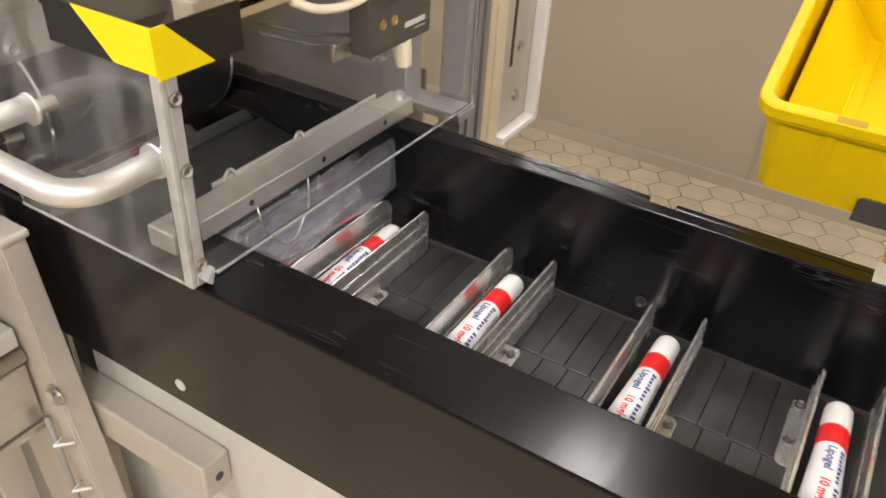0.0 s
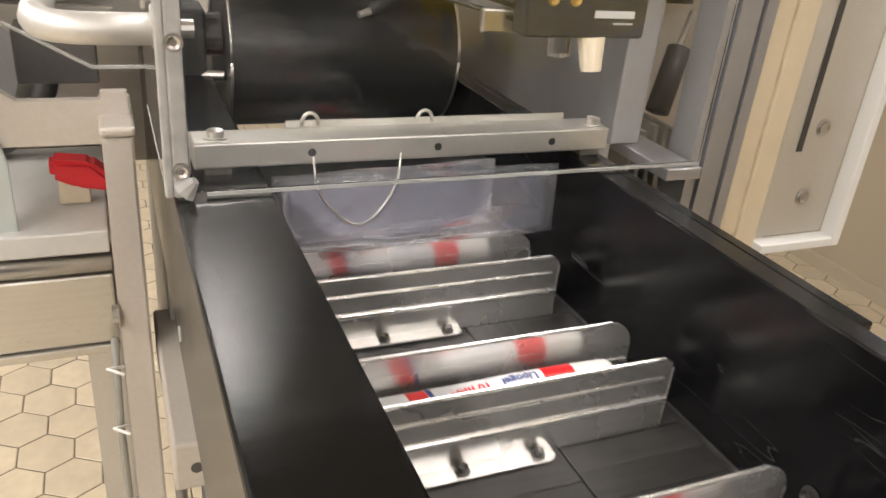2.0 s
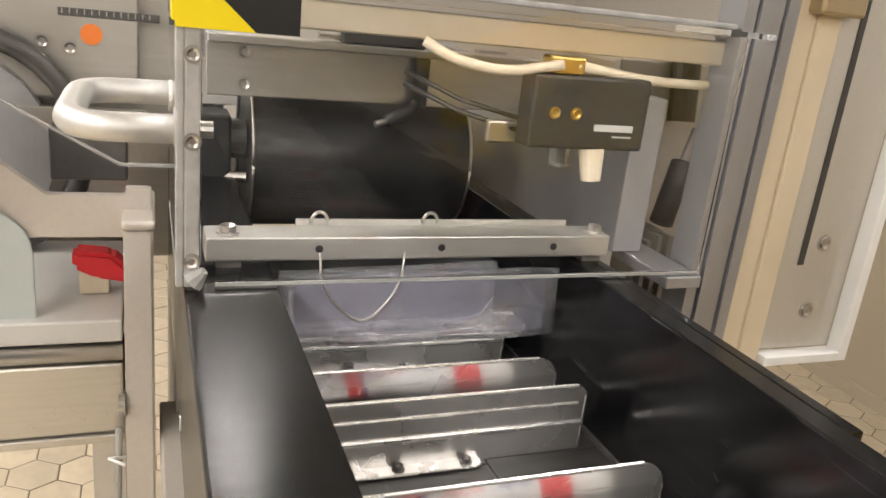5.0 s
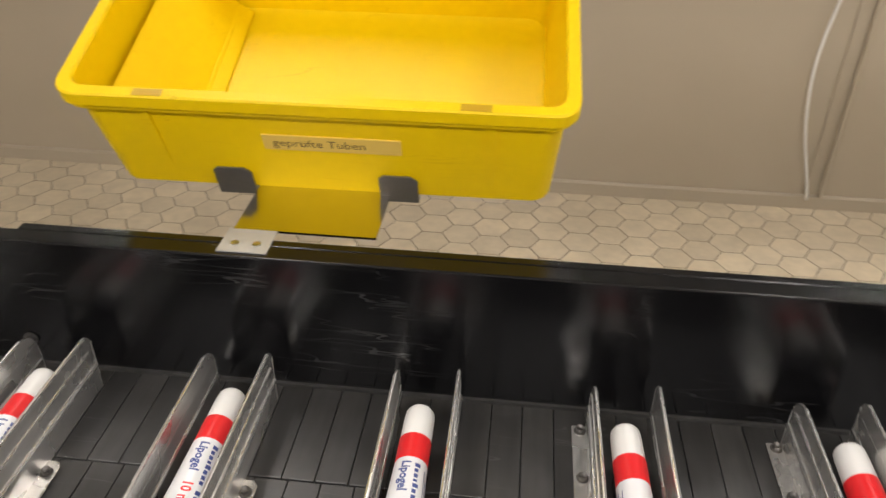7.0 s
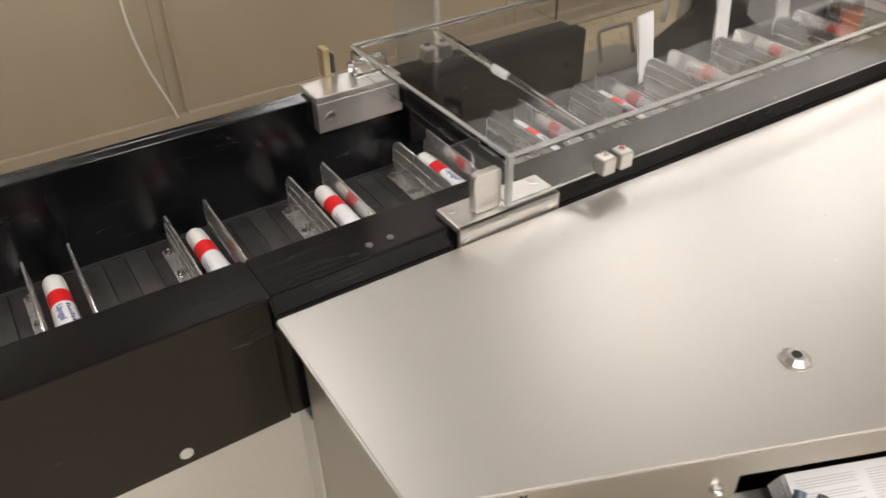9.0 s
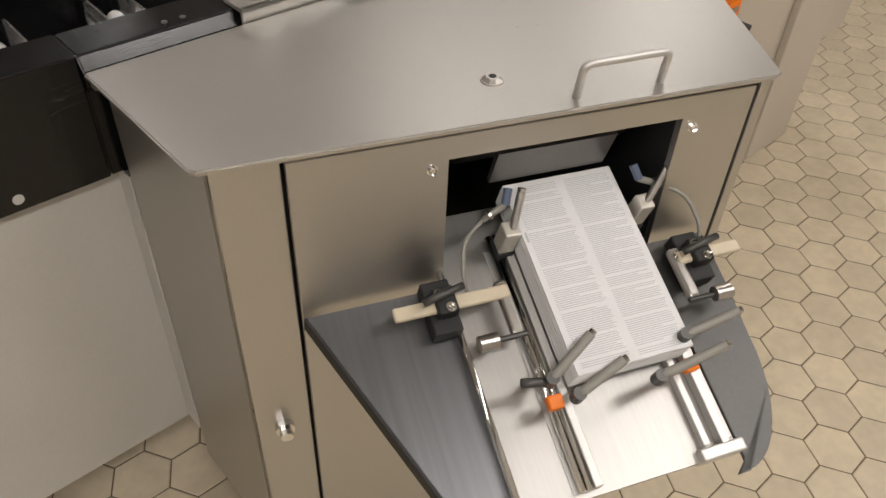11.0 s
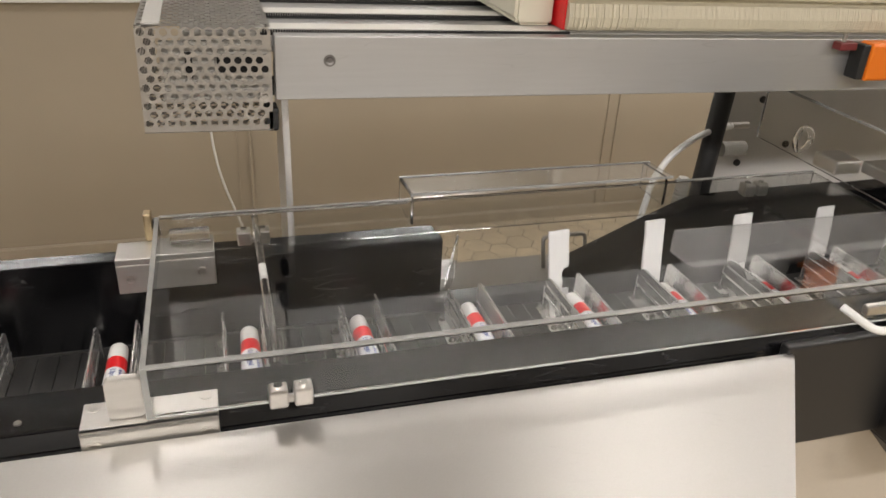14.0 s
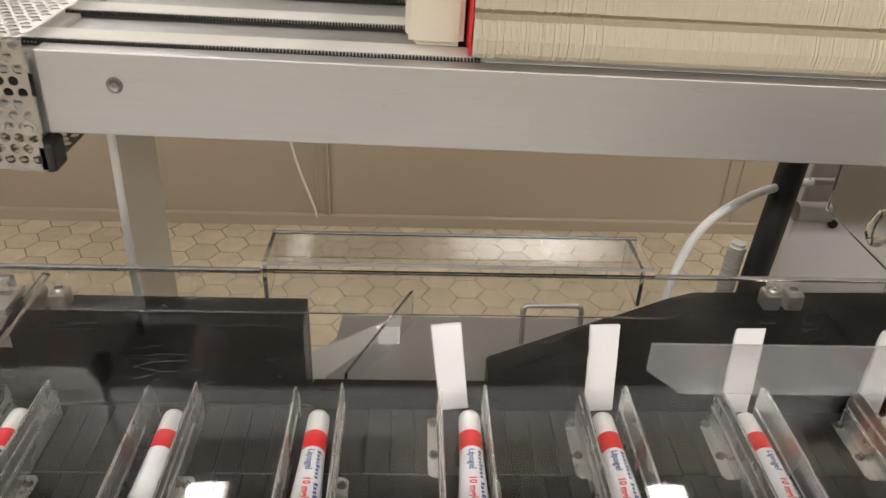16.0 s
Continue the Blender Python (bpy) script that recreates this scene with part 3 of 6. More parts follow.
def build_carriers():
    fl = [finish("flight", flight_mesh(s, r), FLIGHT, True) for s, r in ((-1, 0.026), (1, 0.012))]
    for m in fl:
        m.set_sharp_from_angle(angle=radians(35))
    rear = finish("foot", prism(bmesh.new(), [(-0.0175, 0.215), (-0.0175, 0.327), (0, 0.327), (0, 0.207), (-0.012, 0.207)], "z", 0.0005, 0.0035, 0.001), FLIGHT)
    fore = finish("foot", prism(bmesh.new(), [(0.0175, 0.012), (0.0175, 0.200), (0.012, 0.207), (0, 0.207), (0, 0.012)], "z", 0.0005, 0.0035, 0.001), FLIGHT)
    bolt = finish("bolt", screw_mesh((0, 0, 0.0035), (0, 0, 1), 0.0046, 0.006), DARKSTEEL)
    w = PITCH / 6
    s1 = finish("slat", boxes((-w / 2 + 0.0004, w / 2 - 0.0004, 0.216, 0.353, -0.008, 0), bevel=0.0007, seg=1), SLAT)
    s2 = finish("slat", boxes((-w / 2 + 0.0004, w / 2 - 0.0004, 0.006, 0.2145, -0.008, -0.0006), bevel=0.0007, seg=1), SLAT)
    cradles = [finish("cradle", prism(bmesh.new(), [(-0.011, 0.0004), (0.011, 0.0004), (0.0075, 0.0288), (0.0, 0.0266), (-0.0075, 0.0288)], "y", y0, y1), BLACKP) for y0, y1 in ((0.232, 0.252), (0.165, 0.18))]
    cap = finish("cap", cap_mesh(), WHITE, True)
    cap.set_sharp_from_angle(angle=radians(40))
    band = finish("band", tube_skin([0.226, 0.24, 0.258], 24, 0.0001), RED, True)
    body = finish("body", tube_skin([0.226 - 0.0115 * k for k in range(12)] + [0.0945]), TUBEW, True)
    stripe = finish("stripe", tube_skin([0.117, 0.108, 0.1], 24, 0.0002, False), RED, True)
    mark = finish("mark", tube_skin([0.122, 0.1175], 24, 0.0002, False), BLUE, True)
    crimp = finish("crimp", tube_skin([0.0945, 0.08, 0.065]), TUBEW, True)
    for m in (band, body, crimp):
        m.set_sharp_from_angle(angle=radians(40))
    prints = []
    for a in (0.08, 0.22, 0.37, 3.1):
        o, r = print_mesh(a)
        prints.append((finish("lettering", o, BLUE), finish("strength", r, RED)))
    rng = random.Random(4)
    for k in range(LOOP):
        e = empty("chain_carrier", label="pair of brushed steel flights on black plastic chain slats", category="conveyor carrier", group="carriers on the chain")
        for s, me in ((-HALF, fl[0]), (HALF, fl[1])):
            f = new("flight", me)
            f.parent = e
            f.location = (s, 0, 0)
        for me, x in ((rear, -HALF), (fore, HALF)):
            f = new("foot", me)
            f.parent = e
            f.location = (x, 0, 0)
        for x, y in ((-HALF - 0.0085, 0.318), (-HALF - 0.0085, 0.250), (HALF + 0.0085, 0.116), (HALF + 0.0085, 0.190)):
            q = new("bolt", bolt)
            q.parent = e
            q.location = (x, y, 0)
            q.rotation_euler = (0, 0, rng.uniform(0, 6))
        for j in range(6):
            for me, dx in ((s1, 0.0), (s2, 0.008)):
                q = new("slat", me)
                q.parent = e
                q.location = ((j - 2.5) * w + dx, 0, rng.uniform(-0.0004, 0.0002))
        for me in cradles:
            q = new("cradle", me)
            q.parent = e
        tb = empty("tube", label="white plastic tube with a red band, lying between two flights", category="tube", group="tubes on the chain")
        lay = Matrix.Translation(({-7: 0.003, -6: -0.003, -5: 0.006, -4: 0.007}.get(k if k < 20 else k - LOOP, rng.uniform(-0.003, 0.006)), -0.015 + rng.uniform(-0.004, 0.004), 0.0265)) @ Matrix.Rotation(rng.uniform(-0.025, 0.025), 4, "Z")
        pr = prints[{2: 0, 3: 1, -1: 0, -8: 2, -7: 2, -6: 0, -5: 3, -4: 3, -3: 2, -10: 1, -9: 0, 0: 0, 1: 1, -2: 2}.get(k if k < 20 else k - LOOP, rng.choice((0, 1, 2, 3)))]
        for name, me in (("cap", cap), ("band", band), ("body", body), ("stripe", stripe), ("mark", mark), ("crimp", crimp), ("lettering", pr[0]), ("strength", pr[1])):
            q = new(name, me)
            q.parent = tb
            q.matrix_basis = lay
        CARRIERS.append((k, e, tb))


def cap_mesh():
    bm = bmesh.new()
    rings = []
    for y, r in ((0.2582, 0.0165), (0.292, 0.0160), (0.2985, 0.0153), (0.3015, 0.0135), (0.3022, 0.010)):
        rings.append([bm.verts.new((r * math.cos(q), y, TUBE_R + r * math.sin(q))) for q in [2 * math.pi * k / 28 for k in range(28)]])
    for p, q in zip(rings, rings[1:]):
        for k in range(28):
            bm.faces.new((p[k], p[(k + 1) % 28], q[(k + 1) % 28], q[k]))
    bm.faces.new(rings[0])
    bm.faces.new(rings[-1][::-1])
    bmesh.ops.recalc_face_normals(bm, faces=bm.faces[:])
    return bm


def on_loop(s):
    """The pose of a carrier at the way s along the chain's loop."""
    s %= LOOP * PITCH
    arc_len = math.pi * 0.05
    zc = ZS - 0.05
    if s < RUN:
        return pose(XA + s, 0, ZS)
    if s < RUN + arc_len:
        a = (s - RUN) / 0.05
        return pose(XB + 0.05 * math.sin(a), 0, zc + 0.05 * math.cos(a), 0, math.degrees(a), 0)
    if s < 2 * RUN + arc_len:
        return pose(XB - (s - RUN - arc_len), 0, zc - 0.05, 0, 180, 0)
    a = math.pi + (s - 2 * RUN - arc_len) / 0.05
    return pose(XA + 0.05 * math.sin(a), 0, zc + 0.05 * math.cos(a), 0, math.degrees(a), 0)


def loop_times(s0):
    """Times to key: the whole seconds, and closely where the chain turns round its ends."""
    times = {float(t) for t in range(17)}
    arc_len = math.pi * 0.05
    for start in (RUN, 2 * RUN + arc_len):
        t = ((start - s0) % (LOOP * PITCH)) / SPEED
        for c in (t, t - LOOP * PITCH / SPEED):
            for d in (-0.3, -0.1, 0, 0.1, 0.2, 0.3, 0.4, 0.51, 0.6, 0.8):
                if 0 <= c + d <= 16:
                    times.add(round(c + d, 2))
    out = []
    for t in sorted(times):
        if not out or t - out[-1] > 0.045:
            out.append(t)
    return out if out[-1] == 16 else out + [16.0]


LEAFLETS = []


def build_leaflets():
    """Folded leaflets that drop behind the left flight of each pocket."""
    def strip(seed):
        rng = random.Random(seed)
        bm = bmesh.new()
        for k in range(4):
            d = rng.uniform(-0.0015, 0.0015)
            box(bm, 0.0 + d, 0.043 + d, 0.0016 * k, 0.0016 * k + 0.0012, 0.0 + rng.uniform(0, 0.002), 0.157 + rng.uniform(-0.002, 0.001))
        box(bm, 0.0, 0.002, 0, 0.006, 0.001, 0.155)
        return bm
    kinds = [finish("leaflet", strip(s), PAPER) for s in range(3)]
    rng = random.Random(9)
    for k, e, tb in CARRIERS:
        s0 = (X0 + HALF + k * PITCH) - XA
        left = X0 + k * PITCH                      # left flight at 0 s
        # the time at which the left flight passes the chute
        for lap in (0, -1):
            t_in = (2.27 - (left + lap * LOOP * PITCH)) / SPEED
            if -6.0 < t_in < 16.4:
                ob = new("leaflet", kinds[rng.randrange(3)])
                tagged(ob, "folded white paper leaflet standing behind a steel flight", "leaflet", group="leaflets on the chain")
                LEAFLETS.append((ob, s0, t_in, rng.uniform(-4, 2), len(LEAFLETS)))


def motions():
    for k, e, tb in CARRIERS:
        s0 = X0 + HALF + k * PITCH - XA
        rows = [(t, on_loop(s0 + SPEED * t)) for t in loop_times(s0)]
        walk(e, rows)
        walk(tb, rows)
    for ob, s0, t_in, tilt, n in LEAFLETS:
        hide = pose(2.27 + 0.001 * (n % 5), 0.47 + 0.008 * n, 0.66)
        rows = []
        ride = pose(-HALF + 0.016, 0.333, 0.014, -4, tilt, 0)
        if t_in > 0:
            rows.append((0.0, hide))
            for d, m in ((-0.25, hide), (-0.08, pose(2.36, 0.43, 0.71, -10, -40, 0)), (0.06, pose(2.341, 0.40, 0.774, -10, -42, 0)), (0.16, pose(2.352, 0.38, 0.795, -8, -36, 0)), (0.27, pose(2.350, 0.345, 0.868, -4, -15, 0)), (0.36, pose(2.384, 0.345, 0.874, -4, -7, 0))):
                if 0.04 < t_in + d <= 16.001:
                    rows.append((min(16.0, round(t_in + d, 2)), m))
        for t in loop_times(s0):
            if t > t_in + 0.55 or (t_in <= 0 and t >= t_in + 0.5):
                if not rows or t - rows[-1][0] > 0.045:
                    rows.append((t, on_loop(s0 + SPEED * t) @ ride))
        if not rows or rows[0][0] > 0:
            rows.insert(0, (0.0, on_loop(s0) @ ride))
        if rows[-1][0] < 16:
            rows.append((16.0, rows[-1][1]))
        walk(ob, rows)


# ---- the leaflet feeder ----
CAB = Matrix.Translation((1.335, -0.414, 0)) @ Matrix.Rotation(radians(-22.16), 4, "Z")
TRAY = CAB @ Matrix.Translation((0, 0, 0.742)) @ Matrix.Rotation(radians(21), 4, "X")


def bent_handle(a, b, rise, r, out):
    """A round bar handle from a to b that rises along out."""
    a, b, out = Vector(a), Vector(b), Vector(out).normalized() * rise
    return tube_path(bmesh.new(), arc([a, a + out, b + out, b], 0.014, 6), r, 12)


def framed(o, h, y0, y1):
    """An upright plate (x0, x1, z0, z1) with a square opening, from y0 to y1."""
    bm = bmesh.new()
    rings = []
    for y, (a, b, c, d) in ((y0 + 0.0015, o), (y0, (o[0] + 0.0015, o[1] - 0.0015, o[2] + 0.0015, o[3] - 0.0015)), (y0, h), (y1, h), (y1, o)):
        rings.append([bm.verts.new(p) for p in ((a, y, c), (b, y, c), (b, y, d), (a, y, d))])
    for p, q in zip(rings, rings[1:] + rings[:1]):
        for k in range(4):
            bm.faces.new((p[k], p[(k + 1) % 4], q[(k + 1) % 4], q[k]))
    bmesh.ops.recalc_face_normals(bm, faces=bm.faces[:])
    return bm


def build_cabinet():
    c = empty("leaflet_feeder_cabinet", CAB, label="brushed stainless feeder cabinet with slanted lid and open front", category="machine cabinet")
    inv = CAB.inverted()

    def loc(x, y):
        v = inv @ Vector((x, y, 0))
        return (v.x, v.y)
    lid = prism(bmesh.new(), [loc(1.334, -0.112), loc(1.334, -0.412), loc(1.342, -0.4225), loc(2.14, -0.744), loc(2.155, -0.742), loc(2.64, -0.118)], "z", 1.026, 1.035, 0.0025)
    lid_ob = part("lid", lid, SHEET, c, "flat blasted steel lid", local=True)
    lx, ly = loc(1.782, -0.486)
    lock = rod(bmesh.new(), (lx, ly, 1.034), (lx, ly, 1.0375), 0.018, 28, 0.0175)
    rod(lock, (lx, ly, 1.0376), (lx, ly, 1.0425), 0.0165, 9, 0.0105)
    part("lock", lock, STEEL, lid_ob, "round chromed key lock", local=True)
    part("keyway", rod(bmesh.new(), (lx, ly, 1.0424), (lx, ly, 1.0432), 0.0062, 6), DARK, lid_ob, local=True)
    h = bent_handle((*loc(1.846, -0.592), 1.034), (*loc(1.977, -0.641), 1.034), 0.056, 0.0060, (0, -0.15, 1))
    part("handle", h, ALU, lid_ob, "satin bar handle", smooth=True, local=True)
    # small steel discs for the little dark marks on the lid
    for x, y in ((1.94, -0.385), (1.97, -0.402), (2.05, -0.33)):
        p, q = loc(x, y)
        part("lid_mark", rod(bmesh.new(), (p, q, 1.0345), (p, q, 1.0356), 0.003, 10), STEEL, lid_ob, local=True)
    x0, y0 = loc(1.36, -0.108)
    x1, y1 = loc(1.36, -0.395)
    x2, y2 = loc(2.60, -0.115)
    wl = prism(bmesh.new(), [(x0, y0), (x1, y1), (x1 + 0.004, y1 + 0.002), (x0 + 0.004, y0)], "z", 0.06, 1.0255)
    part("side_panel", wl, SHEET, c, local=True)
    part("front_post", boxes((x1 + 0.005, 0.112, 0.016, 0.03, 0.06, 1.0255), bevel=0.002), SHEET, c, local=True)
    # the door frame round the opening
    part("front_door", framed((0.118, 0.850, 0.06, 1.014), (0.344, 0.7260, 0.69, 0.975), 0.012, 0.026), SHEET, c, "steel front door with a square opening", local=True)
    part("corner_post", boxes((0.856, 0.874, 0.012, 0.03, 0.06, 1.02), bevel=0.002), SHEET, c, local=True)
    wr = prism(bmesh.new(), [(0.868, 0.0305), (0.873, 0.0305), (x2, y2), (x2 - 0.004, y2)], "z", 0.06, 1.0255)
    part("side_panel", wr, SHEET, c, local=True)
    # black sheets added behind the opening, to darken the inside
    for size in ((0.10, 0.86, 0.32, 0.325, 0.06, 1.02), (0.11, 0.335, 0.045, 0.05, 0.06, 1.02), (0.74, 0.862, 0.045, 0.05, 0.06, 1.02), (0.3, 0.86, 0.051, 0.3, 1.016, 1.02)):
        part("inner_dark_sheet", boxes(size), DARK, c, "black sheet that makes the inside of the feeder dark", local=True)
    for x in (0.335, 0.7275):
        part("cheek_dark_sheet", boxes((x, x + 0.007, 0.0265, 0.315, 0.06, 1.0155)), DARK, c, local=True)
    part("feed_roller", rod(bmesh.new(), (0.40, 0.16, 0.915), (0.70, 0.16, 0.915), 0.05, 32), RUBBER, c, "dark rubber feed roller", smooth=True, local=True)
    part("feed_plate", prism(bmesh.new(), [(0.062, 0.930), (0.072, 0.933), (0.096, 0.862), (0.088, 0.858)], "x", 0.445, 0.650), DARKSTEEL, c, local=True)
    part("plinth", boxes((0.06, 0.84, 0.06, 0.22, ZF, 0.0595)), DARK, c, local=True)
    for s, z in ((0.320, 0.962), (0.748, 0.956)):
        part("screw", screw_mesh((s, 0.0125, z), (0, -1, 0), 0.006, 0.007), CHROME, c, local=True)
    for z in (0.915, 0.945):
        part("screw", rod(bmesh.new(), (0.3445, 0.05, z), (0.355, 0.05, z), 0.006, 12), CHROME, c, local=True)
    k = rod(bmesh.new(), (0.066, 0.016, 0.47), (0.066, 0.003, 0.47), 0.017, 10)
    rod(k, (0.066, 0.006, 0.47), (0.066, -0.012, 0.47), 0.011, 8)
    part("door_knob", k, CHROME, c, local=True)


def clamp_lever(parent, p, q, r=0.0075):
    """A cranked clamping lever with a round steel end, from its hub p to its tip q."""
    p, q = Vector(p), Vector(q)
    hub = rod(bmesh.new(), p + Vector((0, 0, -0.012)), p + Vector((0, 0, 0.010)), 0.010, 14)
    ob = part("lever", hub, DARKMETAL, parent, smooth=False, local=True)
    arm = tube_path(bmesh.new(), [p + Vector((0, 0, 0.002)), p.lerp(q, 0.12) + Vector((0, 0, 0.004)), p.lerp(q, 0.3), p.lerp(q, 0.7), q], r, 10)
    part("arm", arm, GREYPLASTIC, ob, "grey clamping lever arm", smooth=True, local=True)
    d = (q - p).normalized()
    part("tip", rod(bmesh.new(), q - d * 0.002, q + d * 0.006, r * 0.8, 12), CHROME, ob, local=True)


def build_tray():
    t = empty("leaflet_magazine", TRAY, label="sloping steel leaflet magazine with clamping levers and rails", category="magazine")
    part("tray_plate", boxes((0.345, 0.70, -0.37, 0.12, -0.006, 0.0), bevel=0.001), TRAYM, t, "brushed steel tray plate", local=True)
    wing = prism(bmesh.new(), [(0.122, -0.003), (0.338, -0.003), (0.338, -0.46), (0.30, -0.46)], "z", -0.010, -0.002, 0.001)
    part("side_wing", wing, WING, t, "dark grey brushed side table", local=True)
    edge = prism(bmesh.new(), [(0.118, -0.004), (0.122, -0.003), (0.30, -0.46), (0.296, -0.462)], "z", -0.04, -0.002)
    part("wing_skirt", edge, DARK, t, local=True)
    pts = [(0.705, -0.005), (0.82, -0.005), (0.818, -0.12)] + [(0.70 + 0.112 * math.cos(a), -0.20 - 0.20 * math.sin(a)) for a in [math.pi / 2 * k / 10 for k in range(11)]] + [(0.705, -0.40)]
    part("side_wing", prism(bmesh.new(), pts, "z", -0.010, -0.002, 0.001), DARKMETAL, t, "dark side table", local=True)
    for s in (0.338, 0.435, 0.446):
        part("rail", rod(bmesh.new(), (s, -0.36, 0.012), (s, 0.06, 0.012), 0.0055, 12), CHROME, t, "polished guide rod", smooth=True, local=True)
    part("guide_rail", boxes((0.452, 0.466, -0.36, 0.05, 0.0, 0.02), bevel=0.002), ALU, t, local=True)
    part("guide_rail", boxes((0.668, 0.682, -0.355, 0.05, 0.0, 0.02), bevel=0.002), ALU, t, local=True)
    part("end_rail", boxes((0.64, 0.652, -0.35, -0.20, 0.0, 0.016), (0.676, 0.69, -0.35, -0.20, 0.0, 0.016), bevel=0.002), ALU, t, local=True)
    part("scale_strip", boxes((0.424, 0.434, -0.36, 0.04, 0.0, 0.0015)), ALU, t, local=True)
    part("cross_bar", boxes((0.63, 0.705, -0.372, -0.352, -0.02, 0.018), bevel=0.003), ALU, t, local=True)
    part("arm_bracket", boxes((0.36, 0.68, -0.05, 0.03, -0.09, -0.0065), bevel=0.004), DARK, t, local=True)
    # side clamps
    for sg, s0, s1, y in ((1, 0.24, 0.425, -0.05), (-1, 0.838, 0.72, -0.062)):
        part("clamp_bar", boxes((min(s0, s1), max(s0, s1), y - 0.011, y + 0.011, 0.038, 0.050), bevel=0.004), IVORY, t, "worn pale clamp bar", local=True)
        c = 0.318 if sg > 0 else 0.757
        part("clamp_block", boxes((c - 0.024, c + 0.022, y - 0.042, y + 0.045, 0.005, 0.037), (c - 0.014, c + 0.018, y - 0.02, y + 0.024, 0.0375, 0.062), bevel=0.003), DARK, t, local=True)
        for dx, dy in ((-0.006, 0.012), (0.006, -0.012)):
            part("bolt", screw_mesh((c + dx, y + dy, 0.062), (0, 0, 1), 0.0055, 0.006), CHROME, t, local=True)
        e = 0.417 if sg > 0 else 0.722
        part("finger", boxes((e - 0.011, e + 0.009, y - 0.07, y + 0.02, 0.03, 0.046), bevel=0.005), STEEL, t, local=True)
        part("knob", rod(bmesh.new(), (e - sg * 0.065, y - 0.072, 0.04), (e - sg * 0.035, y - 0.072, 0.04), 0.0125, 18), STEEL, t, "knurled steel knob", local=True)
        part("spindle", rod(bmesh.new(), (e - sg * 0.04, y - 0.072, 0.04), (e + sg * 0.012, y - 0.072, 0.04), 0.0045, 12), DARKMETAL, t, local=True)
        part("bolt", screw_mesh((e, y + 0.006, 0.046), (0, 0, 1), 0.005, 0.004), CHROME, t, local=True)
        part("lever_arm", tube_path(bmesh.new(), [(c + 0.03, y + 0.012, 0.074), (c - 0.01, y + 0.004, 0.075), (c - 0.035, y, 0.068)], 0.006, 10), DARKMETAL, t, smooth=True, local=True)
    # sensors by the opening
    for sg, s in ((1, 0.449), (-1, 0.686)):
        part("sensor_post", boxes((s - 0.014, s + 0.013, 0.018, 0.046, 0.030, 0.088), bevel=0.003), PALEMETAL, t, local=True)
        part("post_foot", boxes((s - 0.016, s + 0.015, 0.016, 0.050, 0.0, 0.0295), bevel=0.003), DARK, t, local=True)
        tip = (s + 0.020, 0.070, 0.126) if sg > 0 else (s + 0.055, 0.080, 0.122)
        part("sensor", rod(bmesh.new(), (s + 0.002, 0.030, 0.082), tip, 0.0065, 14), STEEL, t, smooth=False, local=True)
        part("sensor_tip", rod(bmesh.new(), tip, (tip[0] + 0.002, tip[1] + 0.004, tip[2] + 0.004), 0.0068, 14), CHROME, t, local=True)
        part("plug", rod(bmesh.new(), (s - 0.002, 0.066, 0.100), (s + sg * 0.008, 0.088, 0.112), 0.007, 12), BLUEPLASTIC, t, local=True)
        part("nozzle", rod(bmesh.new(), (s - 0.002, 0.068, 0.100), (s - sg * 0.040, 0.056, 0.086), 0.006, 12, 0.005), GREYPLASTIC, t, smooth=True, local=True)
        part("collar", rod(bmesh.new(), (s - sg * 0.026, 0.0605, 0.091), (s - sg * 0.031, 0.059, 0.0895), 0.0085, 12), STEEL, t, local=True)
        part("hose", tube_path(bmesh.new(), arc([(s - sg * 0.038, 0.057, 0.087), (s - sg * 0.080, 0.030, 0.082), (s - sg * 0.092, -0.020, 0.060), (s - sg * 0.088, -0.040, 0.040)], 0.05, 6), 0.0035, 8), GREYPLASTIC, t, smooth=True, local=True)
    clamp_lever(t, (0.425, -0.209, 0.075), (0.498, -0.165, 0.10))
    clamp_lever(t, (0.455, -0.240, 0.075), (0.530, -0.214, 0.10))
    clamp_lever(t, (0.652, -0.196, 0.075), (0.748, -0.184, 0.088))
    clamp_lever(t, (0.585, -0.246, 0.075), (0.700, -0.230, 0.09))
    part("crank", tube_path(bmesh.new(), [(0.43, -0.212, 0.07), (0.405, -0.206, 0.072), (0.382, -0.202, 0.072)], 0.007, 10), DARKMETAL, t, smooth=True, local=True)
    for s in (0.426, 0.651):
        part("dial", boxes((s - 0.012, s + 0.012, -0.247, -0.226, 0.045, 0.062), bevel=0.003), ORANGE, t, "small orange position dial", local=True)
    st = empty("leaflet_stack", TRAY @ Matrix.Translation((0, 0, 0.0205)), label="thick stack of printed white leaflets on the magazine", category="paper stack")
    rng = random.Random(2)
    n = 36
    for k in range(n):
        z = 0.048 * k / n
        dx, dy = rng.uniform(-0.0008, 0.0008), rng.uniform(-0.0008, 0.0008)
        part("sheet", boxes((0.468 + dx, 0.663 + dx, -0.212 + dy, 0.118 + dy, z, z + 0.048 / n * 0.85)), PAPER, st, local=True)
    top = boxes((0.468, 0.663, -0.212, 0.118, 0.0482, 0.0496), bevel=0.0006)
    part("top_sheet", top, PAPERP, st, local=True)
    bars = bmesh.new()
    for col in (0.476, 0.570):
        y = 0.108
        k = 0
        while y > -0.205:
            w = 0.082 * (rng.uniform(0.35, 1) if k % 6 == 5 else rng.uniform(0.92, 1))
            h = 0.0012
            if rng.random() < 0.08:
                y -= 0.004
            box(bars, col + 0.002, col + 0.002 + w, y - h, y, 0.0497, 0.04975)
            y -= 0.0034
            k += 1
    part("print", bars, INKGREY, st, "rows of tiny unreadable print", local=True)
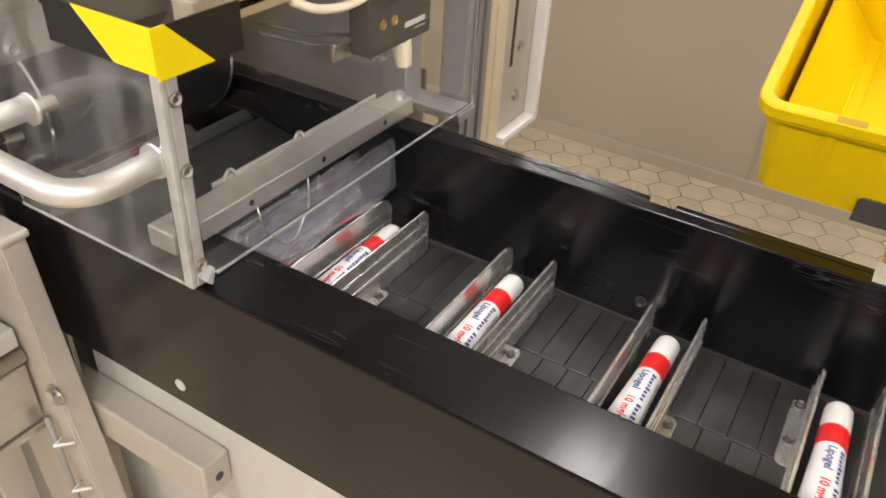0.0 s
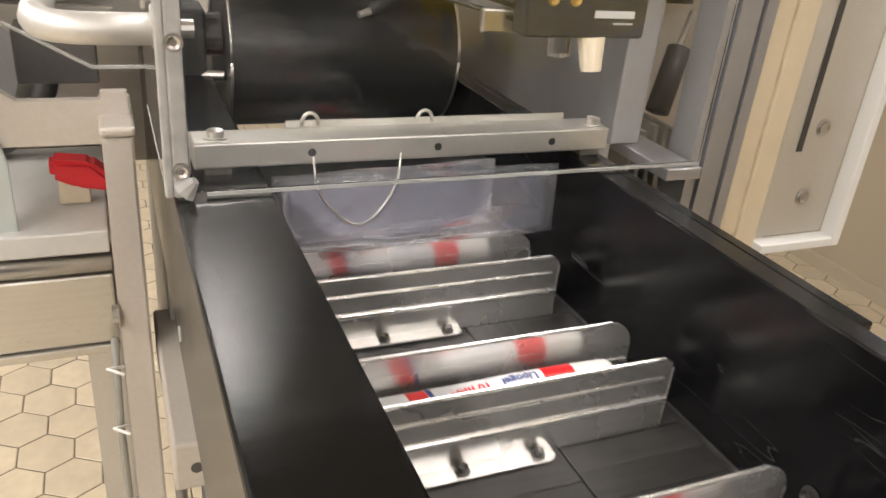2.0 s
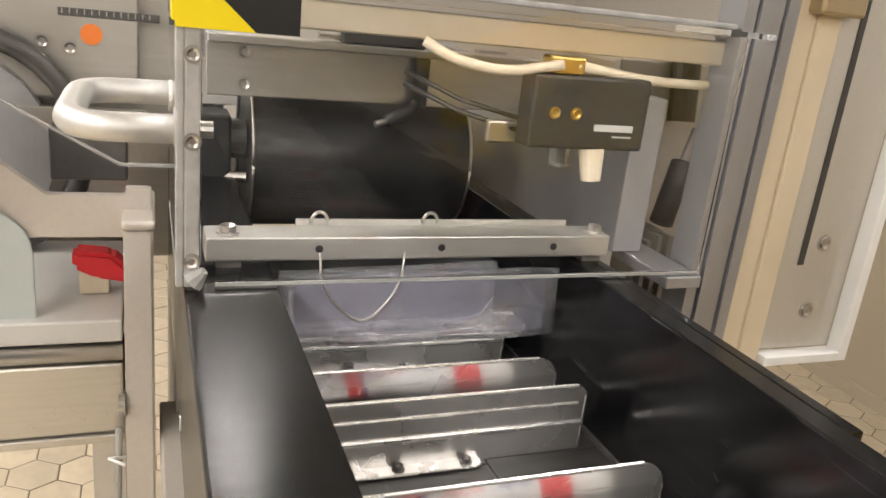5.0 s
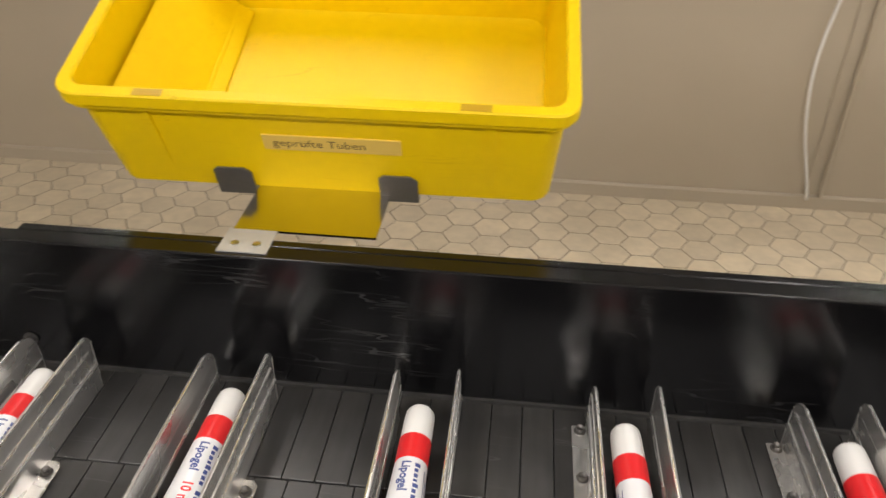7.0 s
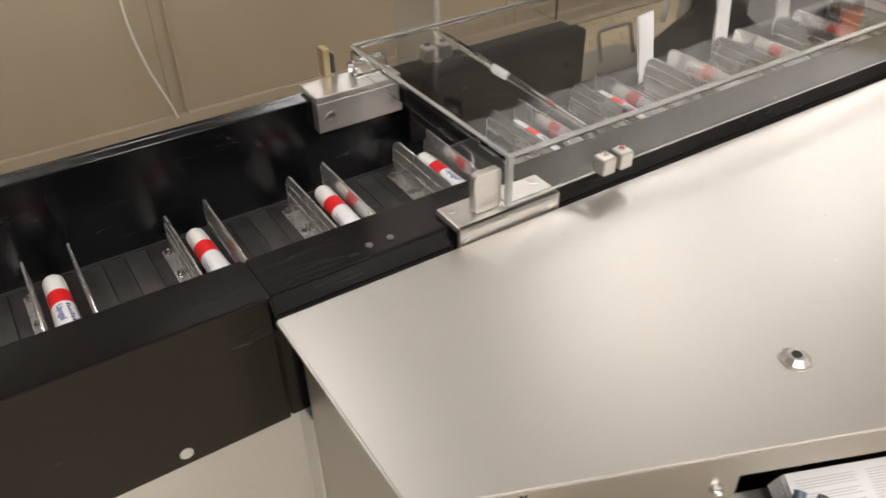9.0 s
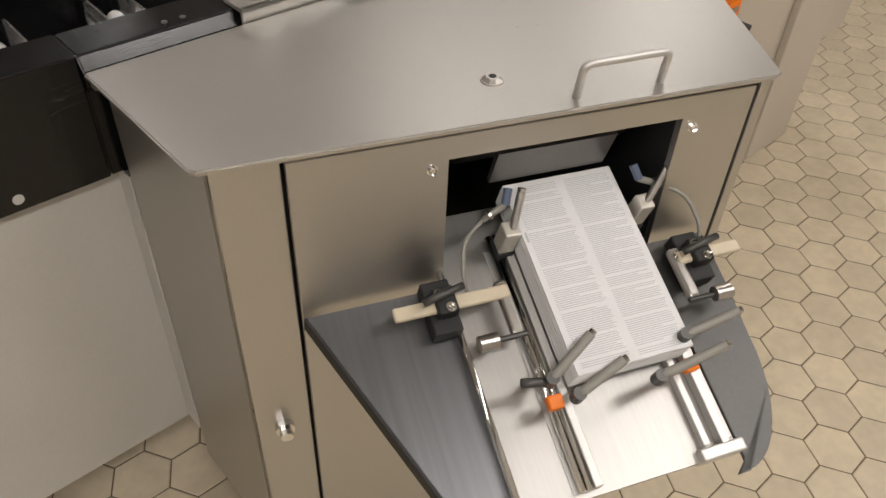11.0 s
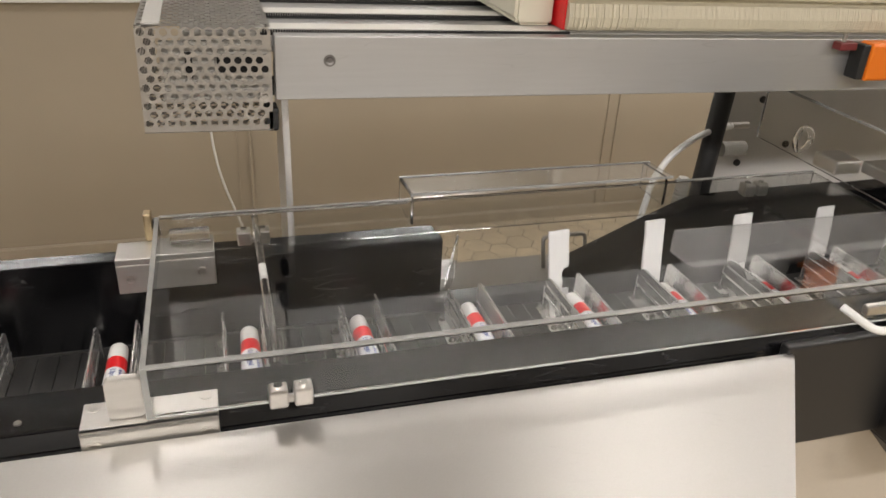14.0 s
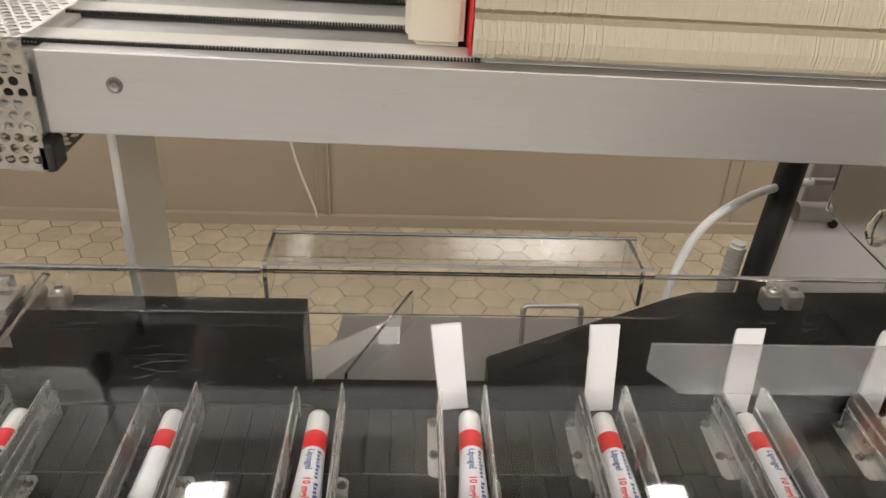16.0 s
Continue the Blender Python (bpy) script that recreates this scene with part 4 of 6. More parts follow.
    part("code_mark", boxes((0.4725, 0.4765, 0.01, 0.028, 0.0497, 0.0498)), INKGREY, st, local=True)


# ---- bin behind the back rail ----
def rounded(x0, x1, y0, y1, r, n=6):
    out = []
    for cx, cy, a0 in ((x1 - r, y1 - r, 0), (x0 + r, y1 - r, 90), (x0 + r, y0 + r, 180), (x1 - r, y0 + r, 270)):
        out += [(cx + r * math.cos(radians(a0 + 90 * k / n)), cy + r * math.sin(radians(a0 + 90 * k / n))) for k in range(n + 1)]
    return out


def loft(bm, loops):
    """Skin through loops of points with equal counts; loops are (outline, z)."""
    rings = [[bm.verts.new((x, y, z)) for x, y in o] for o, z in loops]
    n = len(rings[0])
    for a, b in zip(rings, rings[1:]):
        for k in range(n):
            bm.faces.new((a[k], a[(k + 1) % n], b[(k + 1) % n], b[k]))
    return rings


BIN = Matrix.Translation((0.371, 0.676, 1.115)) @ Matrix.Rotation(radians(1.0), 4, "Z") @ Matrix.Rotation(radians(21), 4, "X")


def build_bin():
    m = BIN
    b = empty("storage_bin", m, label="yellow plastic storage bin with a thick rim, held by a bracket", category="bin")
    W, D, H = 0.288, 0.195, 0.164

    def o(d, r):
        return rounded(-W + d, W - d, -D + d, D - d, r)
    bm = bmesh.new()
    rings = loft(bm, [(o(0.024, 0.02), 0.0), (o(0.020, 0.024), 0.004), (o(0.013, 0.024), H - 0.036), (o(0.012, 0.024), H - 0.026), (o(0.004, 0.026), H - 0.0255), (o(0.003, 0.026), H - 0.018), (o(0.0, 0.027), H - 0.017), (o(0.0, 0.027), H - 0.002), (o(0.002, 0.026), H), (o(0.014, 0.02), H), (o(0.016, 0.02), H - 0.003), (o(0.016, 0.02), H - 0.02), (o(0.030, 0.03), 0.012), (o(0.040, 0.03), 0.006)])
    bm.faces.new(rings[0][::-1])
    bm.faces.new(rings[-1])
    bmesh.ops.recalc_face_normals(bm, faces=bm.faces[:])
    body = part("body", bm, YELLOW, b, smooth=True, local=True)
    body.data.set_sharp_from_angle(angle=radians(32))
    for x in (-0.195, 0.195):
        part("rib", prism(bmesh.new(), [(-D + 0.021, 0.002), (-D + 0.0085, H - 0.026), (-D + 0.02, H - 0.026), (-D + 0.036, 0.002)], "x", x - 0.006, x + 0.006, 0.001), YELLOW, body, local=True)
    part("inner_step", prism(bmesh.new(), [(-W + 0.034, 0.009), (-W + 0.115, 0.009), (-W + 0.095, 0.022), (-W + 0.030, 0.115)], "y", -D + 0.035, D - 0.035, 0.003), YELLOW, body, local=True)
    # flat slots: the shade inside them is put into a darker yellow
    for x in (-0.178, 0.178):
        part("slot", boxes((x - 0.0165, x + 0.0165, -D + 0.002, -D + 0.012, H - 0.0005, H + 0.0006)), YELLOWD, body, "shaded rim slot", local=True)
    part("label", boxes((-0.067, 0.093, -0.0012, 0.0012, 0, 0.024)), TAPE, b, "strip of clear tape with dark print", m=pose(0, -D + 0.0150, 0.078, 3.2), local=True)
    t = letters("geprüfte Tuben", 0.0175, (1, 0, 0), (0, 0, 1))
    ob = new("label_text", t)
    t.materials.append(INK)
    ob.parent = b
    ob.matrix_basis = pose(-0.056, -D + 0.0133, 0.0845, 3.2)
    br = empty("bin_bracket", BIN, label="bent sheet steel bracket with two upright prongs on the rail", category="bracket")
    inv = BIN.inverted()
    part("shelf", boxes((-0.14, 0.11, -D + 0.018, D - 0.04, -0.004, -0.0005)), SHEETG, br, local=True)
    for x0 in (-0.140, 0.062):
        p = [(x0, -0.004), (x0 + 0.047, -0.004), (x0 + 0.047, 0.034), (x0 + 0.039, 0.042), (x0 + 0.006, 0.042), (x0, 0.036)]
        part("prong", prism(bmesh.new(), p, "y", -D + 0.0125, -D + 0.0150, 0.0004), DARKSTEEL, br, local=True)
    arm = prism(bmesh.new(), [(0.412, 1.0525), (0.480, 1.0545), (0.517, 1.0560), (0.517, 1.0530), (0.481, 1.0515), (0.412, 1.0495)], "x", 0.283, 0.448)
    arm.transform(inv)
    part("arm", arm, POLISHED, br, "polished reflecting bracket arm", local=True)
    tongue = boxes((0.278, 0.334, 0.366, 0.413, 1.0505, 1.0520))
    tongue.transform(inv)
    part("foot", tongue, SHEETG, br, local=True)
    for x in (0.294, 0.319):
        sc = rod(bmesh.new(), (x, 0.382, 1.0519), (x, 0.382, 1.0535), 0.0045, 12)
        sc.transform(inv)
        part("screw", sc, STEEL, br, local=True)


# ---- carton magazine above ----
def perforated(bm, origin, du, dv, w, h, pitch=0.0156, hole=0.0056, thick=0.0012):
    """A perforated sheet: hexagonal cells, each with a round hole, in the plane of du and dv."""
    o, du, dv = Vector(origin), Vector(du), Vector(dv)
    nn = du.cross(dv) * thick
    R = pitch / math.sqrt(3)
    rows, cols = int(h / (1.5 * R)) + 1, int(w / pitch) + 1

    def clip(u, v):
        return o + du * min(max(u, 0), w) + dv * min(max(v, 0), h)
    for r in range(rows):
        for c in range(cols):
            cu, cv = (c + 0.5 * (r % 2)) * pitch, r * 1.5 * R
            outer, inner = [], []
            inside = hole < cu < w - hole and hole < cv < h - hole
            for k in range(12):
                a = math.pi / 6 * k
                rad = R * (1 if k % 2 else math.cos(math.pi / 6))
                outer.append(clip(cu + rad * math.cos(a), cv + rad * math.sin(a)))
                inner.append(clip(cu + hole * math.cos(a), cv + hole * math.sin(a)))
            if not inside:
                try:
                    bm.faces.new([bm.verts.new(p) for p in outer])
                except ValueError:
                    pass
                continue
            a0 = [bm.verts.new(p) for p in outer]
            b0 = [bm.verts.new(p) for p in inner]
            b1 = [bm.verts.new(p - nn) for p in inner]
            for k in range(12):
                j = (k + 1) % 12
                bm.faces.new((a0[k], a0[j], b0[j], b0[k]))
                bm.faces.new((b0[k], b0[j], b1[j], b1[k]))
    return bm


MAG = Matrix.Translation((1.975, 0.3323, 1.399)) @ Matrix.Rotation(radians(1.0), 4, "Y") @ Matrix.Scale(1.06, 4) @ Matrix.Translation((-1.968, -0.272, -1.423))


def build_magazine():
    r = empty("carton_magazine", (2.9, 0.45, 1.35), label="long aluminium carton magazine beam with three toothed belts", category="carton magazine")
    part("beam", boxes((1.885, 4.3, 0.272, 0.2998, 1.362, 1.460), bevel=0.0015), BEAM, r)
    part("deck", boxes((1.88, 4.3, 0.30, 0.6598, 1.43, 1.455), bevel=0.0015), BEAM, r)
    part("back_beam", boxes((1.885, 4.3, 0.66, 0.69, 1.362, 1.460), bevel=0.0015), BEAM, r)
    part("screw", screw_mesh((1.968, 0.272, 1.423), (0, -1, 0), 0.0065, 0.003), DARKSTEEL, r)
    for y in (0.323, 0.452, 0.598):
        part("belt", boxes((1.86, 4.3, y - 0.018, y + 0.022, 1.4555, 1.4645)), BELT, r, "white conveyor belt")
        teeth = boxes((1.86, 4.3, y - 0.0235, y - 0.0182, 1.4555, 1.459))
        for k in range(130):
            box(teeth, 1.862 + 0.004 * k, 1.8641 + 0.004 * k, y - 0.0240, y - 0.0182, 1.459, 1.4635)
        part("belt_teeth", teeth, RUBBER, r, "black toothed belt edge")
    g = empty("belt_guard", (1.78, 0.45, 1.30), label="perforated steel guard over the belt drive", category="machine guard")
    bm = bmesh.new()
    perforated(bm, (1.69, 0.262, 1.318), (1, 0, 0), (0, 0, 1), 0.189, 0.157)
    part("front_mesh", bm, STEELD, g)
    part("top_mesh", perforated(bmesh.new(), (1.69, 0.262, 1.4755), (1, 0, 0), (0, 1, 0), 0.189, 0.42), STEELD, g)
    part("side_mesh", perforated(bmesh.new(), (1.69, 0.68, 1.318), (0, -1, 0), (0, 0, 1), 0.42, 0.157), STEELD, g)
    part("bottom_mesh", perforated(bmesh.new(), (1.69, 0.68, 1.3175), (1, 0, 0), (0, -1, 0), 0.189, 0.42), STEELD, g)
    part("strap", boxes((1.70, 1.725, 0.262, 0.69, 1.477, 1.4795), bevel=0.0006), SHEETG, g)
    part("inner_plate", boxes((1.72, 1.875, 0.275, 0.278, 1.36, 1.452), (1.75, 1.88, 0.30, 0.68, 1.352, 1.46)), SHEETG, g)
    part("opening", boxes((1.755, 1.765, 0.2725, 0.2746, 1.398, 1.436), (1.80, 1.878, 0.2725, 0.2746, 1.405, 1.432), bevel=0.0008), DARK, g)
    part("rubber_corner", boxes((1.868, 1.888, 0.262, 0.30, 1.314, 1.352), bevel=0.005), RUBBER, g)
    part("screw", screw_mesh((1.868, 0.2615, 1.37), (0, -1, 0), 0.006, 0.002), STEEL, g)
    stop = empty("end_stop", (2.32, 0.45, 1.465), label="cream plastic end stop with a black handle pressed on the cartons", category="stop block")
    blk = prism(bmesh.new(), [(2.30, 1.466), (2.362, 1.466), (2.362, 1.62), (2.315, 1.62), (2.292, 1.60), (2.292, 1.475)], "y", 0.335, 0.66, 0.006)
    part("block", blk, IVORYP, stop)
    part("handle", rod(bmesh.new(), (2.21, 0.52, 1.506), (2.286, 0.52, 1.506), 0.016, 20, 0.015), RUBBER, stop, "black handle grip")
    part("stem", rod(bmesh.new(), (2.28, 0.52, 1.506), (2.30, 0.52, 1.506), 0.007), STEEL, stop)
    # flat cartons on edge
    pts = [(0.292, 1.468), (0.288, 1.474), (0.286, 1.49), (0.292, 1.511), (0.307, 1.5145), (0.307, 1.5185), (0.295, 1.5225), (0.296, 1.545), (0.304, 1.566), (0.31, 1.572), (0.64, 1.572), (0.645, 1.468)]
    rng = random.Random(5)
    verts, faces = [], []
    x = 2.37
    n = len(pts)
    while x < 3.95:
        th = rng.uniform(0.0020, 0.0027)
        loose = 1.0 if x < 2.52 else 0.35
        dy, dz = rng.uniform(-0.0014, 0.0014) * loose, rng.uniform(-0.0004, 0.0008) * loose
        s = len(verts)
        verts += [(x, y + dy, z + dz) for y, z in pts] + [(x + th * 0.8, y + dy, z + dz) for y, z in pts]
        faces += [[s + k, s + (k + 1) % n, s + n + (k + 1) % n, s + n + k] for k in range(n)]
        faces += [[s + k for k in reversed(range(n))], [s + n + k for k in range(n)]]
        x += th
    me = bpy.data.meshes.new("carton_pack")
    me.from_pydata(verts, [], faces)
    me.materials.append(CREAM)
    ob = new("carton_pack", me)
    tagged(ob, "long pack of flat cream cartons standing on edge", "cartons", kind="stuff")
    top = empty("carton_top_row", (2.8, 0.45, 1.573), label="row of carton tops, white with a red stripe", category="cartons")
    part("stripe", boxes((2.37, 3.95, 0.32, 0.345, 1.5735, 1.5755)), RED, top)
    part("white_face", boxes((2.37, 3.95, 0.346, 0.64, 1.5735, 1.576)), WHITE, top)
    part("first_face", boxes((2.3662, 2.3688, 0.3, 0.64, 1.467, 1.575)), RED, top, "red printed face of the first carton")
    # the whole magazine stands a little larger and further back
    for thing in (r, g, stop, top):
        for ob in thing.children:
            ob.data.transform(MAG)
    me.transform(MAG)
    sup = empty("beam_support", (1.92, 0.5, 0.0), label="grey flat steel post under the magazine beam", category="support post")
    part("post", prism(bmesh.new(), [(0.43, ZF), (0.60, ZF), (0.605, 1.10), (0.615, 1.334), (0.455, 1.334), (0.44, 1.10)], "x", 1.904, 1.916, 0.002), ALU, sup)
    part("pad", boxes((1.889, 1.9035, 0.46, 0.49, 1.307, 1.334)), RUBBER, sup)
    sw = empty("limit_switch", (2.86, 0.262, 1.42), label="orange and black switch on the beam", category="switch")
    part("housing", boxes((3.028, 3.121, 0.293, 0.3318, 1.345, 1.419), bevel=0.006), ORANGE, sw)
    part("base", boxes((3.010, 3.0275, 0.296, 0.3318, 1.348, 1.416), bevel=0.003), RUBBER, sw)
    part("latch", boxes((2.965, 3.005, 0.309, 0.3318, 1.403, 1.418), bevel=0.002), REDDARK, sw)
    part("pin", rod(bmesh.new(), (2.979, 0.320, 1.417), (2.979, 0.320, 1.434), 0.004), STEEL, sw)


# ---- clear cover over the chain ----
def pane(name, bm, parent, material=None):
    ob = part(name, bm, material or CLEAR, parent)
    ob.visible_shadow = False
    return ob


def hinge(parent, x, y, z, horizontal=True):
    part("hinge", boxes((x - 0.028, x - 0.004, y - 0.014, y + 0.012, z, z + 0.026), (x + 0.004, x + 0.028, y - 0.014, y + 0.012, z, z + 0.026), (x - 0.028, x + 0.028, y - 0.004, y + 0.006, z, z + 0.01), bevel=0.003), STEEL, parent)
    for d in (-0.016, 0.016):
        part("screw", rod(bmesh.new(), (x + d, y, z + 0.0255), (x + d, y, z + 0.029), 0.006, 14), CHROME, parent)


def build_cover():
    c = empty("clear_cover", (2.35, 0.1, 1.06), label="clear acrylic hinged cover over the tube chain", category="machine cover")
    X1 = 3.02
    pane("top_sheet", prism(bmesh.new(), [(-0.098, 1.129), (0.342, 1.127), (0.342, 1.134), (-0.098, 1.136)], "x", 1.681, X1, 0.001), c)
    pane("front_sheet", boxes((1.681, X1, -0.105, -0.0982, 1.064, 1.136), bevel=0.001), c)
    pane("end_sheet", prism(bmesh.new(), [(-0.098, 1.064), (-0.02, 1.064), (-0.02, 1.10), (0.342, 1.10), (0.342, 1.1268), (-0.098, 1.1288)], "x", 1.674, 1.6805, 0.001), c)
    pane("back_sheet", boxes((1.681, X1, 0.3425, 0.3485, 1.058, 1.134), bevel=0.001), c)
    pane("raised_box", prism(bmesh.new(), [(0.352, 1.142), (0.452, 1.136), (0.452, 1.09), (0.447, 1.09), (0.447, 1.131), (0.352, 1.137)], "x", 2.125, 2.68, 0.001), c)
    for x in (2.125, 2.662):
        pane("raised_end", boxes((x, x + 0.006, 0.353, 0.4465, 1.075, 1.137), bevel=0.001), c)
    # whitish strips put the light piped to the edges into colour
    part("edge", boxes((1.6735, X1, -0.1058, -0.0975, 1.1362, 1.1385), (1.6735, 1.6815, -0.1055, -0.0975, 1.064, 1.136), (1.6735, X1, -0.1057, -0.0975, 1.0620, 1.0638)), EDGE, c, "acrylic edge strip, whitened for the light piped into it")
    part("edge", prism(bmesh.new(), [(-0.098, 1.1362), (0.3425, 1.1342), (0.3425, 1.1355), (-0.098, 1.1375)], "x", 1.6735, 1.6805), EDGE, c)
    part("edge", boxes((1.681, 2.1245, 0.3425, 0.3489, 1.1342, 1.1355), (2.6805, X1, 0.3425, 0.3489, 1.1342, 1.1355), (2.125, 2.68, 0.3515, 0.353, 1.1372, 1.1428), (2.125, 2.68, 0.4465, 0.4525, 1.1362, 1.1375)), EDGE, c)
    hinge(c, 1.834, 0.330, 1.076)
    hinge(c, 1.852, -0.112, 1.066)
    hinge(c, 2.862, 0.330, 1.094)
    part("rod", rod(bmesh.new(), (1.70, 0.36, 1.120), (2.12, 0.36, 1.120), 0.004), CHROME, c)
    part("sensor_rod", rod(bmesh.new(), (1.838, -0.09, 1.112), (1.838, 0.33, 1.126), 0.006), CLEARROD, c, "clear rod under the cover")
    part("sensor_tip", boxes((1.833, 1.843, 0.12, 0.16, 1.112, 1.122), bevel=0.002), WHITE, c)
    part("handle", tube_path(bmesh.new(), arc([(2.72, -0.105, 1.10), (2.74, -0.16, 1.085), (2.93, -0.16, 1.085), (2.95, -0.105, 1.10)], 0.02, 5), 0.0065, 12), WHITE, c, "white bent bar handle", smooth=True)
    hb = boxes((2.76, 2.92, -0.118, -0.1045, 1.084, 1.102), bevel=0.003)
    part("handle_plate", hb, STEEL, c)
    b = empty("cover_bracket", (1.68, 0.37, 1.0), label="milled aluminium bracket bolted to the back rail", category="bracket")
    part("block", boxes((1.60, 1.765, 0.336, 0.3585, 0.995, 1.0505), (1.60, 1.765, 0.336, 0.405, 1.0507, 1.062), bevel=0.0015), ALUW, b)
    for x in (1.622, 1.742):
        part("bolt", screw_mesh((x, 0.3362, 1.022), (0, -1, 0), 0.0065, 0.002), STEEL, b)
    part("catch", boxes((1.648, 1.662, 0.40, 0.425, 1.0622, 1.115), bevel=0.003), BRASSD, b, "small brown catch plate")
    part("magnet", boxes((1.663, 1.672, 0.404, 0.42, 1.066, 1.10), bevel=0.002), DARK, b)
    part("hinge_bar", boxes((1.69, 1.76, 0.37, 0.395, 1.0622, 1.086), bevel=0.004), CLEARROD, b)
    f = empty("front_bracket", (1.68, -0.09, 1.0), label="milled aluminium bracket with an upright tab on the front rail", category="bracket")
    part("block", boxes((1.594, 1.76, -0.1115, -0.1045, 1.014, 1.0585), (1.594, 1.76, -0.1115, -0.052, 1.0495, 1.0585), bevel=0.0015), ALUW, f)
    part("tab", prism(bmesh.new(), rounded(1.628, 1.672, 1.059, 1.119, 0.008, 4), "y", -0.094, -0.082, 0.001), ALUW, f)
    for x in (1.608, 1.745):
        part("bolt", screw_mesh((x, -0.1118, 1.034), (0, -1, 0), 0.0065, 0.002), STEEL, f)
        part("bolt", screw_mesh((x, -0.065, 1.0585), (0, 0, 1), 0.0055, 0.0015), STEEL, f)
    pl = empty("clear_deflector", (2.9, 0.33, 0.95), label="clear acrylic deflector plate on the back guide", category="deflector")
    sheet = part("sheet", prism(bmesh.new(), [(2.69, 0.975), (2.69, 1.025), (3.3, 1.025), (3.3, 0.93), (2.75, 0.93)], "y", 0.326, 0.330, 0.001), VEIL, pl)
    sheet.visible_shadow = False
    # leaflet chute behind the gap
    ch = empty("leaflet_chute", (2.4, 0.6, 0.55), label="sheet metal leaflet chute with a clear flap and bar handle", category="chute")
    part("slide", prism(bmesh.new(), [(0.44, 0.840), (0.80, 0.730), (0.80, 0.727), (0.44, 0.837)], "x", 2.19, 2.75), SLIDE, ch)
    part("lip", boxes((2.24, 2.47, 0.434, 0.4395, 0.80, 0.846), bevel=0.001), SHEETG, ch)
    for size in ((2.19, 2.75, 0.442, 0.79, 0.50, 0.503), (2.19, 2.193, 0.442, 0.79, 0.503, 0.725), (2.747, 2.75, 0.442, 0.79, 0.503, 0.725), (2.193, 2.747, 0.787, 0.79, 0.503, 0.725), (2.193, 2.747, 0.442, 0.445, 0.503, 0.78)):
        part("housing_panel", boxes(size), GREYSHEET, ch)
    bm = bmesh.new()
    vs = [bm.verts.new(p) for w in (0, 0.004) for p in ((2.172 + w, 0.444, 0.805), (2.31 + w, 0.75, 0.745), (2.31 + w, 0.75, 0.768), (2.165 + w, 0.444, 0.905))]
    for q in ((0, 1, 2, 3), (7, 6, 5, 4), (0, 4, 5, 1), (1, 5, 6, 2), (2, 6, 7, 3), (3, 7, 4, 0)):
        bm.faces.new([vs[k] for k in q])
    bmesh.ops.recalc_face_normals(bm, faces=bm.faces[:])
    part("cheek", bm, SHEETG, ch)
    pane("flap", prism(bmesh.new(), [(2.225, 0.445), (2.335, 0.70), (2.341, 0.70), (2.231, 0.445)], "z", 0.79, 0.865, 0.001), ch)
    part("handle", bent_handle((2.556, 0.65, 0.774), (2.672, 0.65, 0.774), 0.082, 0.0055, (0, 0.29, 0.957)), STEEL, ch, smooth=True)
    part("stop", prism(bmesh.new(), [(0.66, 0.70), (0.72, 0.70), (0.70, 0.785), (0.67, 0.785)], "x", 2.752, 2.80), STEEL, ch)
    part("stand", boxes((2.3, 2.34, 0.5, 0.54, ZF, 0.4995), (2.6, 2.64, 0.66, 0.70, ZF, 0.4995)), ALU, ch)


